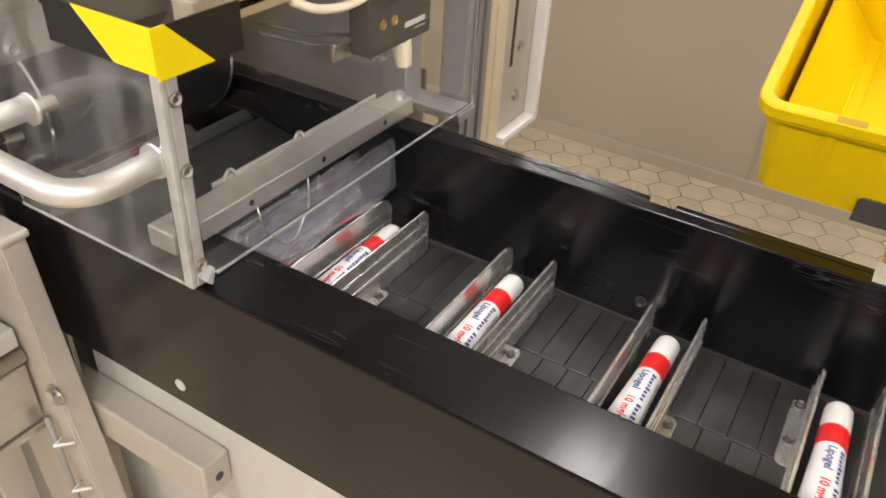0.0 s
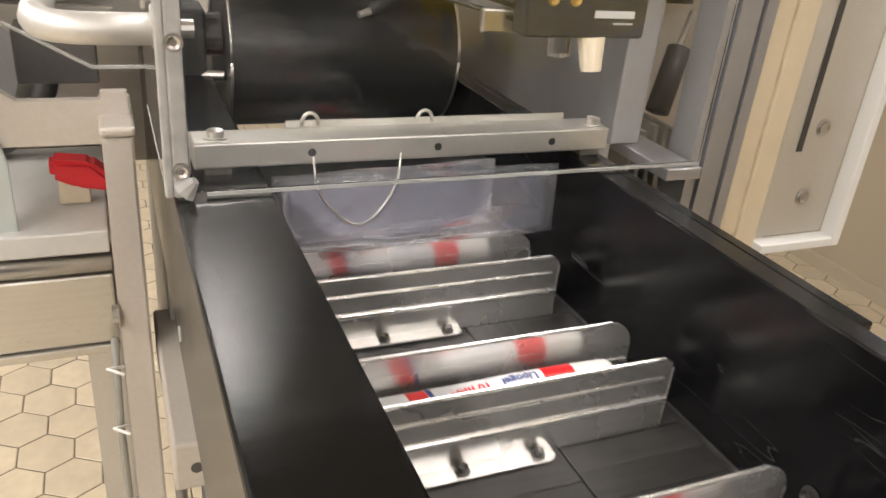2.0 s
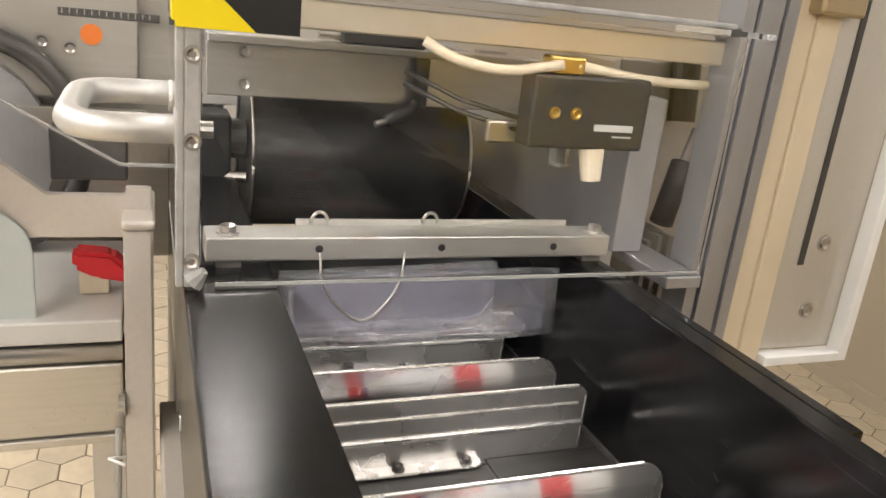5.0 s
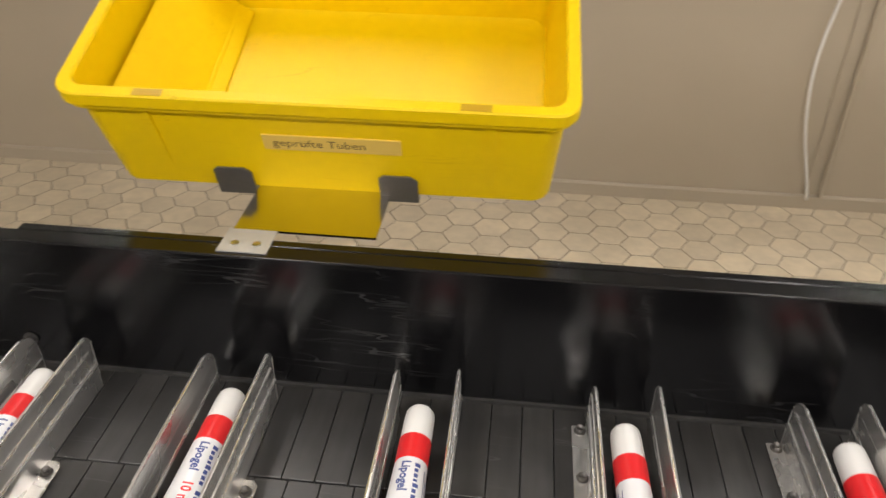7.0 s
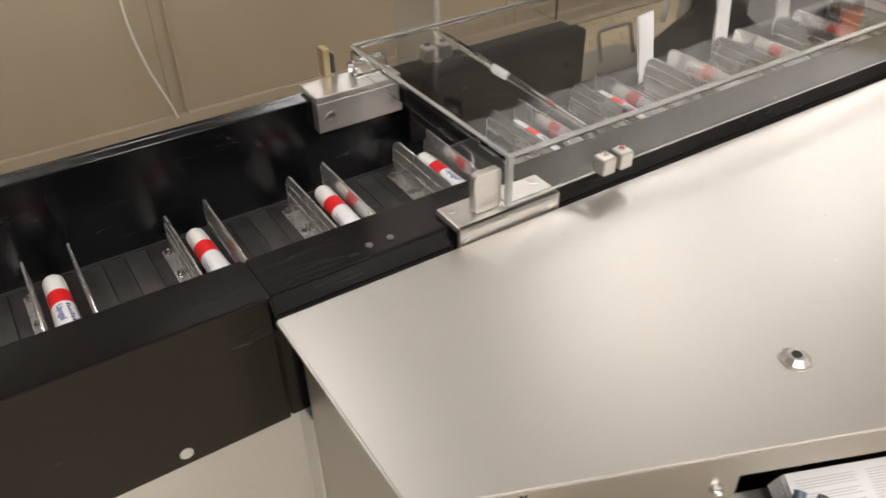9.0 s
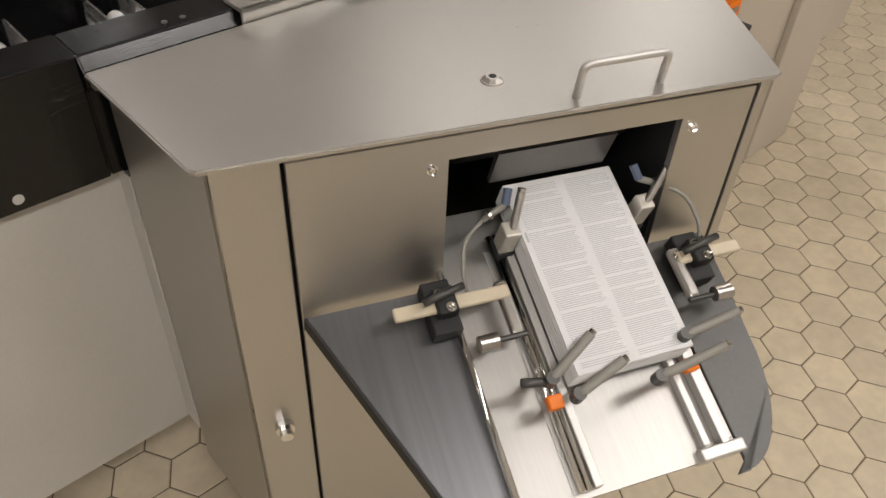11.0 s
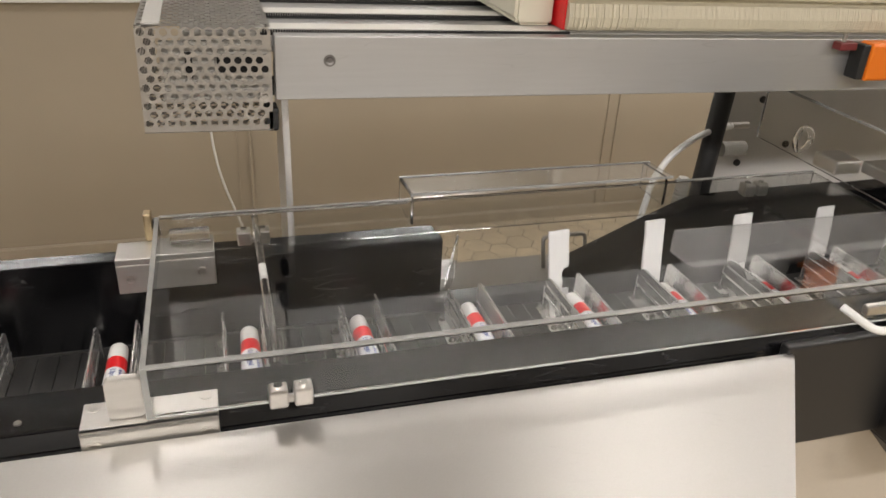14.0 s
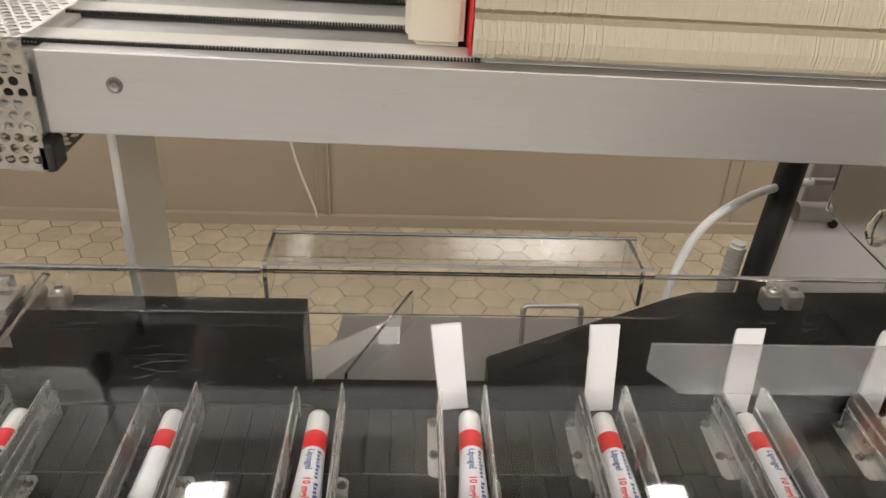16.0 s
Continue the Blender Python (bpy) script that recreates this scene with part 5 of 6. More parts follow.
# ---- machine on the downstream side ----
def build_right():
    m = empty("cartoner_frame", (3.5, 0.6, 0), label="grey painted cartoning machine frame and back plate", category="machine")
    part("base", boxes((2.70, 4.3, -0.02, 0.33, 0.28, 0.595), bevel=0.004), SHEETG, m)
    part("front_plate", prism(bmesh.new(), [(2.64, 0.235), (2.64, 0.836), (4.3, 0.836), (4.3, 0.235)], "y", -0.075, -0.055, 0.002), PUTTY, m, "pale putty painted plate")
    part("back_plate", prism(bmesh.new(), [(3.16, 0.60), (3.19, 1.351), (4.3, 1.351), (4.3, 0.60)], "y", 0.90, 0.93, 0.002), PLATE, m, "grey painted upright plate")
    for size in ((3.745, 4.05, -0.105, -0.0755, ZF, 0.82), (3.745, 4.05, -0.0545, 0.45, ZF, 0.279), (3.745, 4.05, -0.0755, -0.0545, ZF, 0.234), (3.3, 3.4, 0.86, 0.96, ZF, 0.60)):
        part("leg", boxes(size, bevel=0.004), PUTTY, m)
    for z, x in ((0.93, 3.26), (0.98, 3.42), (1.12, 3.30)):
        part("screw", rod(bmesh.new(), (x, 0.90, z), (x, 0.893, z), 0.01, 14), DARK, m)
    part("tail_housing", boxes((3.36, 4.3, -0.04, 0.42, 0.84, 1.12), bevel=0.006), DARK, m, "dark housing over the chain end")
    b = empty("black_cover", (3.1, -0.15, 0.75), label="tall black machine cover with a yellow warning strip", category="machine cover")
    part("panel", prism(bmesh.new(), [(2.865, 0.83), (2.85, 1.30), (3.235, 1.30), (3.268, 0.765), (2.925, 0.765)], "y", -0.16, -0.108, 0.004), BLACKP, b)
    part("panel", boxes((2.62, 2.93, -0.125, -0.1055, 0.84, 1.048), bevel=0.003), BLACKP, b)
    part("strip", prism(bmesh.new(), [(3.275, 0.775), (3.245, 1.20), (3.40, 1.20), (3.44, 0.775)], "y", -0.15, -0.14), YELLOWP, b, "yellow warning strip")
    part("latch", boxes((3.07, 3.17, -0.15, -0.11, 0.735, 0.7635), bevel=0.004), ALU, b)
    part("screw", rod(bmesh.new(), (2.945, -0.161, 0.802), (2.945, -0.164, 0.802), 0.011, 16), STEEL, b)
    for x, z, s in ((3.20, 0.604, 1.0), (3.335, 0.69, 0.8)):
        o = empty("position_indicator", (x, -0.12, z), label="orange position indicator with a steel spindle", category="indicator", group="orange position indicators")
        part("housing", boxes((x - 0.04 * s, x + 0.032 * s, -0.135, -0.0905, z - 0.05 * s, z + 0.045 * s), bevel=0.008), ORANGE, o)
        part("backplate", boxes((x - 0.042 * s, x + 0.032 * s, -0.09, -0.0755, z - 0.052 * s, z + 0.045 * s), bevel=0.003), RUBBER, o)
        part("spindle", rod(bmesh.new(), (x + 0.015, -0.13, z - 0.025), (x + 0.03, -0.185, z - 0.03), 0.013 * s, 14, 0.010 * s), DARKMETAL, o)
        part("window", boxes((x - 0.02 * s, x + 0.012 * s, -0.1365, -0.1345, z + 0.012, z + 0.03)), GREYPLASTIC, o)
    p = empty("black_standpipe", (3.06, 0.75, 0.6), label="black rubber covered pipe beside the machine plate", category="pipe")
    part("pipe", rod(bmesh.new(), (3.025, 0.75, 0.60), (3.065, 0.75, 1.352), 0.026, 20), RUBBER, p, smooth=True)
    part("knob", rod(bmesh.new(), (3.09, 0.76, 1.03), (3.16, 0.76, 1.03), 0.02, 18), GREYPLASTIC, p)
    part("stud", rod(bmesh.new(), (3.09, 0.75, 1.10), (3.15, 0.75, 1.10), 0.008), STEEL, p)
    h = empty("pneumatic_hose", (3.0, 0.75, 0.9), label="curved white pneumatic hose", category="hose")
    part("hose", tube_path(bmesh.new(), arc([(3.10, 0.75, 1.10), (3.0, 0.74, 1.085), (2.90, 0.73, 1.02), (2.86, 0.72, 0.92), (2.85, 0.72, 0.80)], 0.06, 6), 0.0085, 12), WHITE, h, smooth=True)
    sp = empty("spring_hose", (3.02, 0.78, 0.6), label="ribbed metal conduit beside the pipe", category="conduit")
    bm = bmesh.new()
    for k in range(26):
        z = 0.66 + 0.011 * k
        rod(bm, (2.985 + 0.05 * (z - 0.66), 0.77, z), (2.985 + 0.05 * (z - 0.66), 0.77, z + 0.008), 0.018, 16)
    rod(bm, (2.985, 0.77, 0.60), (3.0, 0.77, 0.95), 0.014, 14)
    part("conduit", bm, ALU, sp)
    g = empty("clear_guard", (3.2, 0.1, 1.05), label="tall clear acrylic guard round the carton pocket", category="machine guard")
    pane("front_sheet", boxes((3.03, 3.34, -0.10, -0.094, 1.088, 1.26), bevel=0.001), g)
    pane("end_sheet", boxes((3.022, 3.0295, -0.10, 0.55, 1.142, 1.27), bevel=0.001), g)
    part("edge", boxes((3.022, 3.0295, -0.10, 0.55, 1.2705, 1.273), (3.022, 3.0295, 0.5502, 0.553, 1.142, 1.272)), EDGE, g)
    part("block", boxes((3.035, 3.10, 0.30, 0.37, 1.142, 1.172), (3.11, 3.17, 0.24, 0.31, 1.142, 1.168), bevel=0.004), ALUW, g)
    part("eye", tube_path(bmesh.new(), [(3.04 + 0.022 * math.cos(a), 0.42, 1.18 + 0.026 * math.sin(a)) for a in [2 * math.pi * k / 16 for k in range(17)]], 0.007, 8), CLEARROD, g, smooth=True)
    cb = empty("wall_cable", (1.74, 2.5, 0), label="thin white cable hanging down the wall", category="cable")
    part("cable", tube_path(bmesh.new(), arc([(1.86, YW - 0.02, 1.40), (1.80, YW - 0.03, 0.85), (1.745, YW - 0.04, 0.50), (1.775, YW - 0.045, 0.22), (1.862, YW - 0.035, -0.06), (1.878, YW - 0.028, -0.13)], 0.25, 8), 0.006, 8), WHITE, cb, smooth=True)
    cp = empty("wall_conduit", (1.60, 2.53, 1.4), label="thin grey conduit clipped on the wall panel", category="conduit")
    part("conduit", rod(bmesh.new(), (1.935, YW - 0.015, ZF + 0.062), (1.935, YW - 0.015, 1.04), 0.008), WALLM, cp)


# ---- infeed machine on the upstream side ----
def build_left():
    g = empty("acrylic_guard", (-0.45, 0.1, 1.05), label="scratched clear acrylic guard box over the infeed", category="machine guard")
    pane("front_sheet", boxes((-0.338, -0.333, -0.074, 0.495, 1.056, 1.325), bevel=0.001), g)
    pane("side_sheet", boxes((-0.62, -0.3455, -0.094, -0.089, 1.056, 1.325), bevel=0.001), g, GUARD)
    pane("left_sheet", prism(bmesh.new(), [(-0.094, 1.10), (-0.15, 1.10), (-0.36, 1.22), (-0.36, 1.32), (-0.094, 1.32)], "x", -0.626, -0.621, 0.001), g)
    part("edge", boxes((-0.3385, -0.3325, -0.06, 0.495, 1.0525, 1.0558), (-0.62, -0.3385, -0.0945, -0.0885, 1.0525, 1.0558)), EDGE, g, "acrylic edge strip, whitened for the light piped into it")
    part("edge", prism(bmesh.new(), [(-0.094, 1.0985), (-0.15, 1.0985), (-0.36, 1.2185), (-0.36, 1.222), (-0.15, 1.102), (-0.094, 1.102)], "x", -0.627, -0.6205), EDGE, g)
    post = boxes((-0.345, -0.332, -0.0955, -0.088, 1.0525, 1.325), (-0.3405, -0.3315, -0.088, -0.0745, 1.0525, 1.325), bevel=0.002)
    part("corner_strip", post, FROST, g, "milky glued acrylic corner strip")
    for z in (1.078, 1.19, 1.265):
        part("screw", screw_mesh((-0.3315, -0.0812, z), (1, 0, 0), 0.0055, 0.003), STEEL, g)
    part("glue_blob", rod(bmesh.new(), (-0.3315, -0.08, 1.06), (-0.328, -0.07, 1.07), 0.012, 9, 0.004), FROST, g)
    part("hazard_tape", boxes((-0.475, -0.3675, -0.098, -0.0957, 1.292, 1.335), (-0.3675, -0.3295, -0.098, -0.0957, 1.292, 1.335), (-0.3312, -0.329, -0.0957, 0.008, 1.287, 1.335)), HAZARD, g, "yellow and black warning tape")
    h = tube_path(bmesh.new(), arc([(-0.36, -0.09, 1.195), (-0.36, -0.185, 1.195), (-0.55, -0.185, 1.20), (-0.55, -0.09, 1.20)], 0.05, 8), 0.0135, 16)
    part("handle", h, ALU, g, "thick satin aluminium bar handle", smooth=True)
    for x in (-0.36, -0.55):
        part("ferrule", rod(bmesh.new(), (x, -0.096, 1.197), (x, -0.09, 1.197), 0.018, 18), ALU, g)
        part("bolt", rod(bmesh.new(), (x, -0.089, 1.196), (x, -0.062, 1.196), 0.008, 12), STEEL, g)
    part("top_sheet", boxes((-0.62, -0.332, -0.0955, 0.53, 1.326, 1.332)), CLEAR, g).visible_shadow = False
    part("top_bar", boxes((-0.415, -0.385, 0.0, 0.56, 1.291, 1.3185), bevel=0.002), CHAMPAGNE, g, "champagne anodised cross bar")
    part("top_film", boxes((-0.60, -0.36, 0.02, 0.50, 1.333, 1.339), bevel=0.002), FROST, g)
    b = empty("cross_bar", (-0.38, 0.17, 1.05), label="square aluminium cross bar with three tapped holes", category="bar")
    part("bar", boxes((-0.427, -0.385, -0.066, 0.398, 1.0585, 1.0845), bevel=0.002), ALUW, b)
    for y in (0.048, 0.184, 0.323):
        part("hole", rod(bmesh.new(), (-0.3852, y, 1.0715), (-0.3842, y, 1.0715), 0.0042, 14), DARK, b)
    for y in (-0.043, 0.385):
        part("bolt", screw_mesh((-0.402, y, 1.0845), (0, 0, 1), 0.008, 0.008), STEEL, b)
    part("strip", boxes((-0.4300, -0.4275, 0.03, 0.36, 1.05, 1.091)), ALUW, b)
    for y in (-0.055, 0.368):
        part("spacer", boxes((-0.42, -0.392, y, y + 0.025, 1.0502, 1.0583)), DARKSTEEL, b)
    for y in (0.055, 0.182):
        part("ring", tube_path(bmesh.new(), [(-0.424, y + 0.009 * math.cos(a), 1.088 + 0.012 * math.sin(a)) for a in [math.pi * k / 10 for k in range(11)]], 0.0022, 8), STEEL, b, smooth=True)
    part("wire_loop", tube_path(bmesh.new(), arc([(-0.375, 0.047, 1.07), (-0.37, 0.05, 1.03), (-0.365, 0.095, 0.985), (-0.37, 0.135, 1.03), (-0.375, 0.139, 1.07)], 0.035, 6), 0.0013, 6), STEEL, b, "thin bent wire loop", smooth=True)
    f = empty("clear_flap", (-0.37, 0.17, 1.05), label="soft clear plastic flap hanging into the trough", category="flap")
    bm = bmesh.new()
    rng = random.Random(3)
    rows = []
    for i in range(9):
        z = 1.050 - 0.010 * i
        rows.append([(-0.372 + 0.012 * (i / 8) ** 2 + 0.003 * math.sin(j * 0.8 + i * 0.5), 0.006 + 0.322 * j / 16, z) for j in range(17)])
    vs = [[bm.verts.new(p) for p in r] for r in rows]
    for a, c in zip(vs, vs[1:]):
        for k in range(16):
            bm.faces.new((a[k], a[k + 1], c[k + 1], c[k]))
    bmesh.ops.solidify(bm, geom=bm.faces[:], thickness=0.0012)
    sheet = part("sheet", bm, SOFTFILM, f, smooth=True)
    sheet.visible_shadow = False
    bm = bmesh.new()
    rows = [[(-0.380 + 0.010 * (i / 7) ** 2 + 0.002 * math.sin(j * 1.1 + i * 0.7), 0.006 + 0.245 * j / 12, 1.050 - 0.0105 * i + 0.0006 * j) for j in range(13)] for i in range(8)]
    vs = [[bm.verts.new(p) for p in r] for r in rows]
    for a, c in zip(vs, vs[1:]):
        for k in range(12):
            bm.faces.new((a[k], a[k + 1], c[k + 1], c[k]))
    bmesh.ops.solidify(bm, geom=bm.faces[:], thickness=0.0010)
    part("back_sheet", bm, SOFTFILM, f, "second, shorter film layer", smooth=True).visible_shadow = False
    u = empty("infeed_side_wall", (-0.6, 0.44, 0), label="grey anodised side frame of the infeed belt", category="machine frame")
    part("upright", boxes((-0.465, -0.42, 0.428, 0.47, 1.0515, 1.245), bevel=0.002), ALUG, u)
    part("side_wall", boxes((-1.3, -0.4655, 0.43, 0.445, 0.84, 1.245), bevel=0.001), ALUG, u)
    part("rail", boxes((-0.60, -0.33, 0.45, 0.50, 1.035, 1.05), bevel=0.002), ALUG, u)
    part("foot", boxes((-0.50, -0.44, 0.41, 0.47, ZF, 0.8375), (-0.465, -0.42, 0.412, 0.428, 0.9, 1.0515)), ALUG, u)
    s = empty("safety_switch", (-0.42, 0.36, 1.17), label="dark safety switch box with a pale plastic nose", category="safety switch")
    part("box", boxes((-0.455, -0.418, 0.287, 0.443, 1.18, 1.265), bevel=0.004), BRONZE, s)
    for y in (0.317, 0.345):
        part("screw", screw_mesh((-0.4178, y, 1.222), (1, 0, 0), 0.005, 0.003), BRASS, s)
    part("slot", boxes((-0.4182, -0.4172, 0.312, 0.35, 1.245, 1.252)), DARK, s)
    part("brand_bar", boxes((-0.4182, -0.4173, 0.372, 0.425, 1.203, 1.211)), SHEETG, s, "pale lettering bar")
    part("brand_bar", boxes((-0.4182, -0.4173, 0.398, 0.424, 1.196, 1.198)), SHEETG, s)
    part("nose", rod(bmesh.new(), (-0.43, 0.38, 1.18), (-0.425, 0.383, 1.142), 0.016, 18, 0.012), IVORY, s)
    part("nose_cap", rod(bmesh.new(), (-0.45, 0.35, 1.178), (-0.45, 0.352, 1.155), 0.014, 16), CLEARROD, s)
    part("gland", boxes((-0.445, -0.42, 0.305, 0.35, 1.2655, 1.285), bevel=0.003), BRASS, s)
    part("cable", tube_path(bmesh.new(), arc([(-0.42, 0.32, 1.276), (-0.425, 0.25, 1.262), (-0.43, 0.19, 1.272), (-0.44, 0.16, 1.288)], 0.05, 6), 0.006, 10), IVORY, s, smooth=True)
    part("cable", tube_path(bmesh.new(), arc([(-0.425, 0.34, 1.276), (-0.45, 0.46, 1.262), (-0.46, 0.56, 1.262)], 0.05, 6), 0.006, 10), IVORY, s, smooth=True)
    for z in (0, 0.014):
        part("wire", tube_path(bmesh.new(), [(-0.50, 0.16, 1.235 + z), (-0.47, 0.22, 1.21 + z), (-0.45, 0.287, 1.195 + z)], 0.003, 8), DARKMETAL, s, smooth=True)
    part("lug", boxes((-0.46, -0.45, 0.25, 0.29, 1.178, 1.205), bevel=0.003), STEEL, s)
    eye = Matrix.Translation((0.343, -0.102, 1.326))
    nearer = eye @ Matrix.Scale(0.93, 4) @ eye.inverted()
    for ob in s.children:
        ob.data.transform(nearer)
    d = empty("infeed_belt", (-0.9, 0.18, 1.0), label="black rubber infeed belt round a steel-edged drum", category="belt conveyor")
    part("drum", rod(bmesh.new(), (-0.82, 0.02, 1.085), (-0.82, 0.345, 1.085), 0.115, 48), RUBBERG, d, smooth=True).data.set_sharp_from_angle(angle=radians(40))
    for y in (0.018, 0.343):
        part("rim", tube_path(bmesh.new(), [(-0.82 + 0.1155 * math.cos(a), y, 1.085 + 0.1155 * math.sin(a)) for a in [2 * math.pi * k / 40 for k in range(41)]], 0.0022, 6), STEEL, d, smooth=True)
    part("belt", boxes((-1.6, -0.82, 0.03, 0.335, 1.191, 1.202), (-1.6, -0.82, 0.03, 0.335, 0.968, 0.979)), RUBBERG, d)
    part("bearing", boxes((-0.85, -0.78, -0.075, -0.005, 0.98, 1.14), bevel=0.004), DARK, d)
    part("hub", rod(bmesh.new(), (-0.82, -0.02, 1.10), (-0.82, 0.018, 1.10), 0.03, 20), DARKMETAL, d)
    part("pin", rod(bmesh.new(), (-0.80, -0.06, 1.05), (-0.78, 0.018, 1.05), 0.008, 12), STEEL, d)
    part("scraper", prism(bmesh.new(), [(-0.70, 0.945), (-0.70, 0.985), (-0.685, 1.0), (-0.665, 0.99), (-0.665, 0.945)], "y", -0.06, 0.34), DARK, d)
    part("chute_plate", prism(bmesh.new(), [(-0.664, 0.985), (-0.50, 0.955), (-0.50, 0.952), (-0.664, 0.982)], "y", 0.005, 0.355), RUBBERG, d, "dark sloping slide under the drum")
    c = empty("cross_plate", (-0.72, 0.1, 1.17), label="brushed steel cross plate with screws above the belt", category="machine plate")
    part("plate", boxes((-0.735, -0.720, -0.046, 0.43, 1.177, 1.248), bevel=0.002), STEELX, c)
    part("ledge", boxes((-0.735, -0.690, -0.046, 0.43, 1.2485, 1.260), bevel=0.002), STEELX, c)
    for z in (1.194, 1.237):
        part("screw", screw_mesh((-0.7198, 0.004, z), (1, 0, 0), 0.0075, 0.003), STEEL, c)
    part("bracket", boxes((-0.96, -0.94, -0.055, 0.02, 1.13, 1.2025), bevel=0.002), SHEETG, c)
    part("air_nozzle", rod(bmesh.new(), (-0.703, 0.25, 1.178), (-0.703, 0.25, 1.247), 0.011, 14), RUBBER, c)
    part("air_elbow", tube_path(bmesh.new(), arc([(-0.703, 0.25, 1.190), (-0.700, 0.235, 1.172), (-0.692, 0.200, 1.158)], 0.012, 4), 0.009, 12), RUBBER, c, smooth=True)
    part("air_tip", rod(bmesh.new(), (-0.692, 0.200, 1.158), (-0.689, 0.183, 1.153), 0.005, 10), STEEL, c)
    part("valve", boxes((-0.73, -0.69, 0.13, 0.25, 1.2605, 1.279), bevel=0.004), DARKMETAL, c)
    part("fitting", rod(bmesh.new(), (-0.71, 0.10, 1.268), (-0.71, 0.13, 1.268), 0.006, 10), STEEL, c)
    part("standoff", boxes((-0.99, -0.966, -0.05, 0.0, 0.9, 1.25), (-0.99, -0.966, 0.445, 0.5, ZF, 1.25)), ALUG, c)
    sp = empty("side_plate", (-0.9, -0.3, 0.9), label="large steel machine side plate with bolts and a ruler", category="machine plate")
    part("plate", boxes((-0.99, -0.97, -0.75, -0.06, 0.86, 1.5), bevel=0.002), STEELX, sp)
    part("block", boxes((-0.9695, -0.93, -0.40, -0.13, 1.13, 1.29), bevel=0.003), STEELX, sp)
    part("ruler", boxes((-0.9295, -0.9285, -0.24, -0.10, 1.25, 1.262)), DARKMETAL, sp, "black scale strip")
    for k in range(13):
        part("tick", boxes((-0.9287, -0.928, -0.235 + 0.01 * k, -0.2335 + 0.01 * k, 1.254, 1.261)), SHEETG, sp)
    part("marker", rod(bmesh.new(), (-0.9297, -0.196, 1.226), (-0.928, -0.196, 1.226), 0.0155, 24), ORANGE, sp, "round orange sticker")
    for y, z in ((-0.262, 1.212), (-0.265, 1.165), (-0.225, 1.205), (-0.33, 1.16)):
        part("bolt", screw_mesh((-0.9295, y, z), (1, 0, 0), 0.008, 0.005), STEEL, sp)
    curve = [(-0.90, -0.36 + 0.15 * math.cos(a), 1.06 + 0.16 * math.sin(a)) for a in [radians(-70 + 12 * k) for k in range(14)]]
    part("guide_curve", tube_path(bmesh.new(), curve, 0.016, 10), DARKMETAL, sp, "curved dark guide rail", smooth=True)
    part("disc", rod(bmesh.new(), (-0.925, -0.40, 1.05), (-0.905, -0.40, 1.05), 0.15, 40), ALUG, sp)
    part("fan", prism(bmesh.new(), [(-0.30, 1.12), (-0.22, 1.05), (-0.15, 1.02), (-0.12, 1.05), (-0.12, 1.12)], "x", -0.92, -0.90, 0.002), STEELX, sp)
    part("guard_block", boxes((-0.80, -0.74, -0.24, -0.145, 1.05, 1.12), bevel=0.003), DARKMETAL, sp)
    for y in (-0.70, -0.2):
        part("stand", boxes((-0.99, -0.93, y, y + 0.06, ZF, 0.8595)), ALU, sp)
    fr = empty("infeed_stand", (-0.6, -0.25, 0), label="cut steel side bracket and slanted leg of the infeed", category="machine frame")
    pts = [(-0.115, 1.065), (-0.145, 1.065), (-0.145, 1.055), (-0.235, 1.055), (-0.285, 1.095), (-0.285, 1.32), (-0.40, 1.32), (-0.40, 0.99), (-0.25, 1.0), (-0.115, 1.0)]
    part("bracket", prism(bmesh.new(), pts, "x", -0.66, -0.645, 0.001), PUTTYS, fr)
    for y, z in ((-0.315, 1.19), (-0.305, 1.10)):
        part("bolt", screw_mesh((-0.6448, y, z), (1, 0, 0), 0.011, 0.006), STEEL, fr)
        part("slot", boxes((-0.6453, -0.644, y - 0.008, y + 0.008, z + 0.01, z + 0.022), bevel=0.0005), DARK, fr)
    part("arm", boxes((-0.72, -0.60, -0.40, -0.32, 1.14, 1.165), (-0.72, -0.60, -0.40, -0.32, 1.075, 1.10), bevel=0.003), STEELX, fr)
    part("collar", rod(bmesh.new(), (-0.65, -0.345, 1.13), (-0.60, -0.345, 1.13), 0.028, 24), DARKMETAL, fr)
    leg = prism(bmesh.new(), [(-0.74, 1.025), (-0.60, 1.025), (-0.436, ZF), (-0.646, ZF)], "y", -0.148, -0.113, 0.003)
    part("leg", leg, PUTTYS, fr)
    part("side_skirt", boxes((-1.10, -0.625, -0.0866, -0.0806, 0.10, 0.99)), GREYSHEET, fr, "dull grey sheet beside the trough")
    part("leg_cap", boxes((-0.745, -0.592, -0.15, -0.11, 1.0255, 1.037), bevel=0.004), PUTTYS, fr)
    part("leg_bolt", screw_mesh((-0.575, -0.1485, 0.80), (0, -1, 0), 0.012, 0.008), STEEL, fr)
    for z in (0.71, 0.62, 0.50):
        part("cable_tie", tube_path(bmesh.new(), [(-0.60 + 0.1 * (0.8 - z), -0.15, z), (-0.59 + 0.1 * (0.8 - z), -0.17, z + 0.006), (-0.575 + 0.1 * (0.8 - z), -0.15, z + 0.004)], 0.0025, 6), WHITE, fr, smooth=True)
    part("cable", tube_path(bmesh.new(), [(-0.60, -0.158, 0.75), (-0.585, -0.162, 0.62), (-0.565, -0.16, 0.45), (-0.555, -0.16, 0.2)], 0.005, 8), GREYPLASTIC, fr, smooth=True)
    part("shield", prism(bmesh.new(), rounded(-0.46, -0.252, 0.775, 1.04, 0.06, 6), "x", -0.642, -0.636, 0.001), PALEPLASTIC, fr, "grey translucent plastic shield")
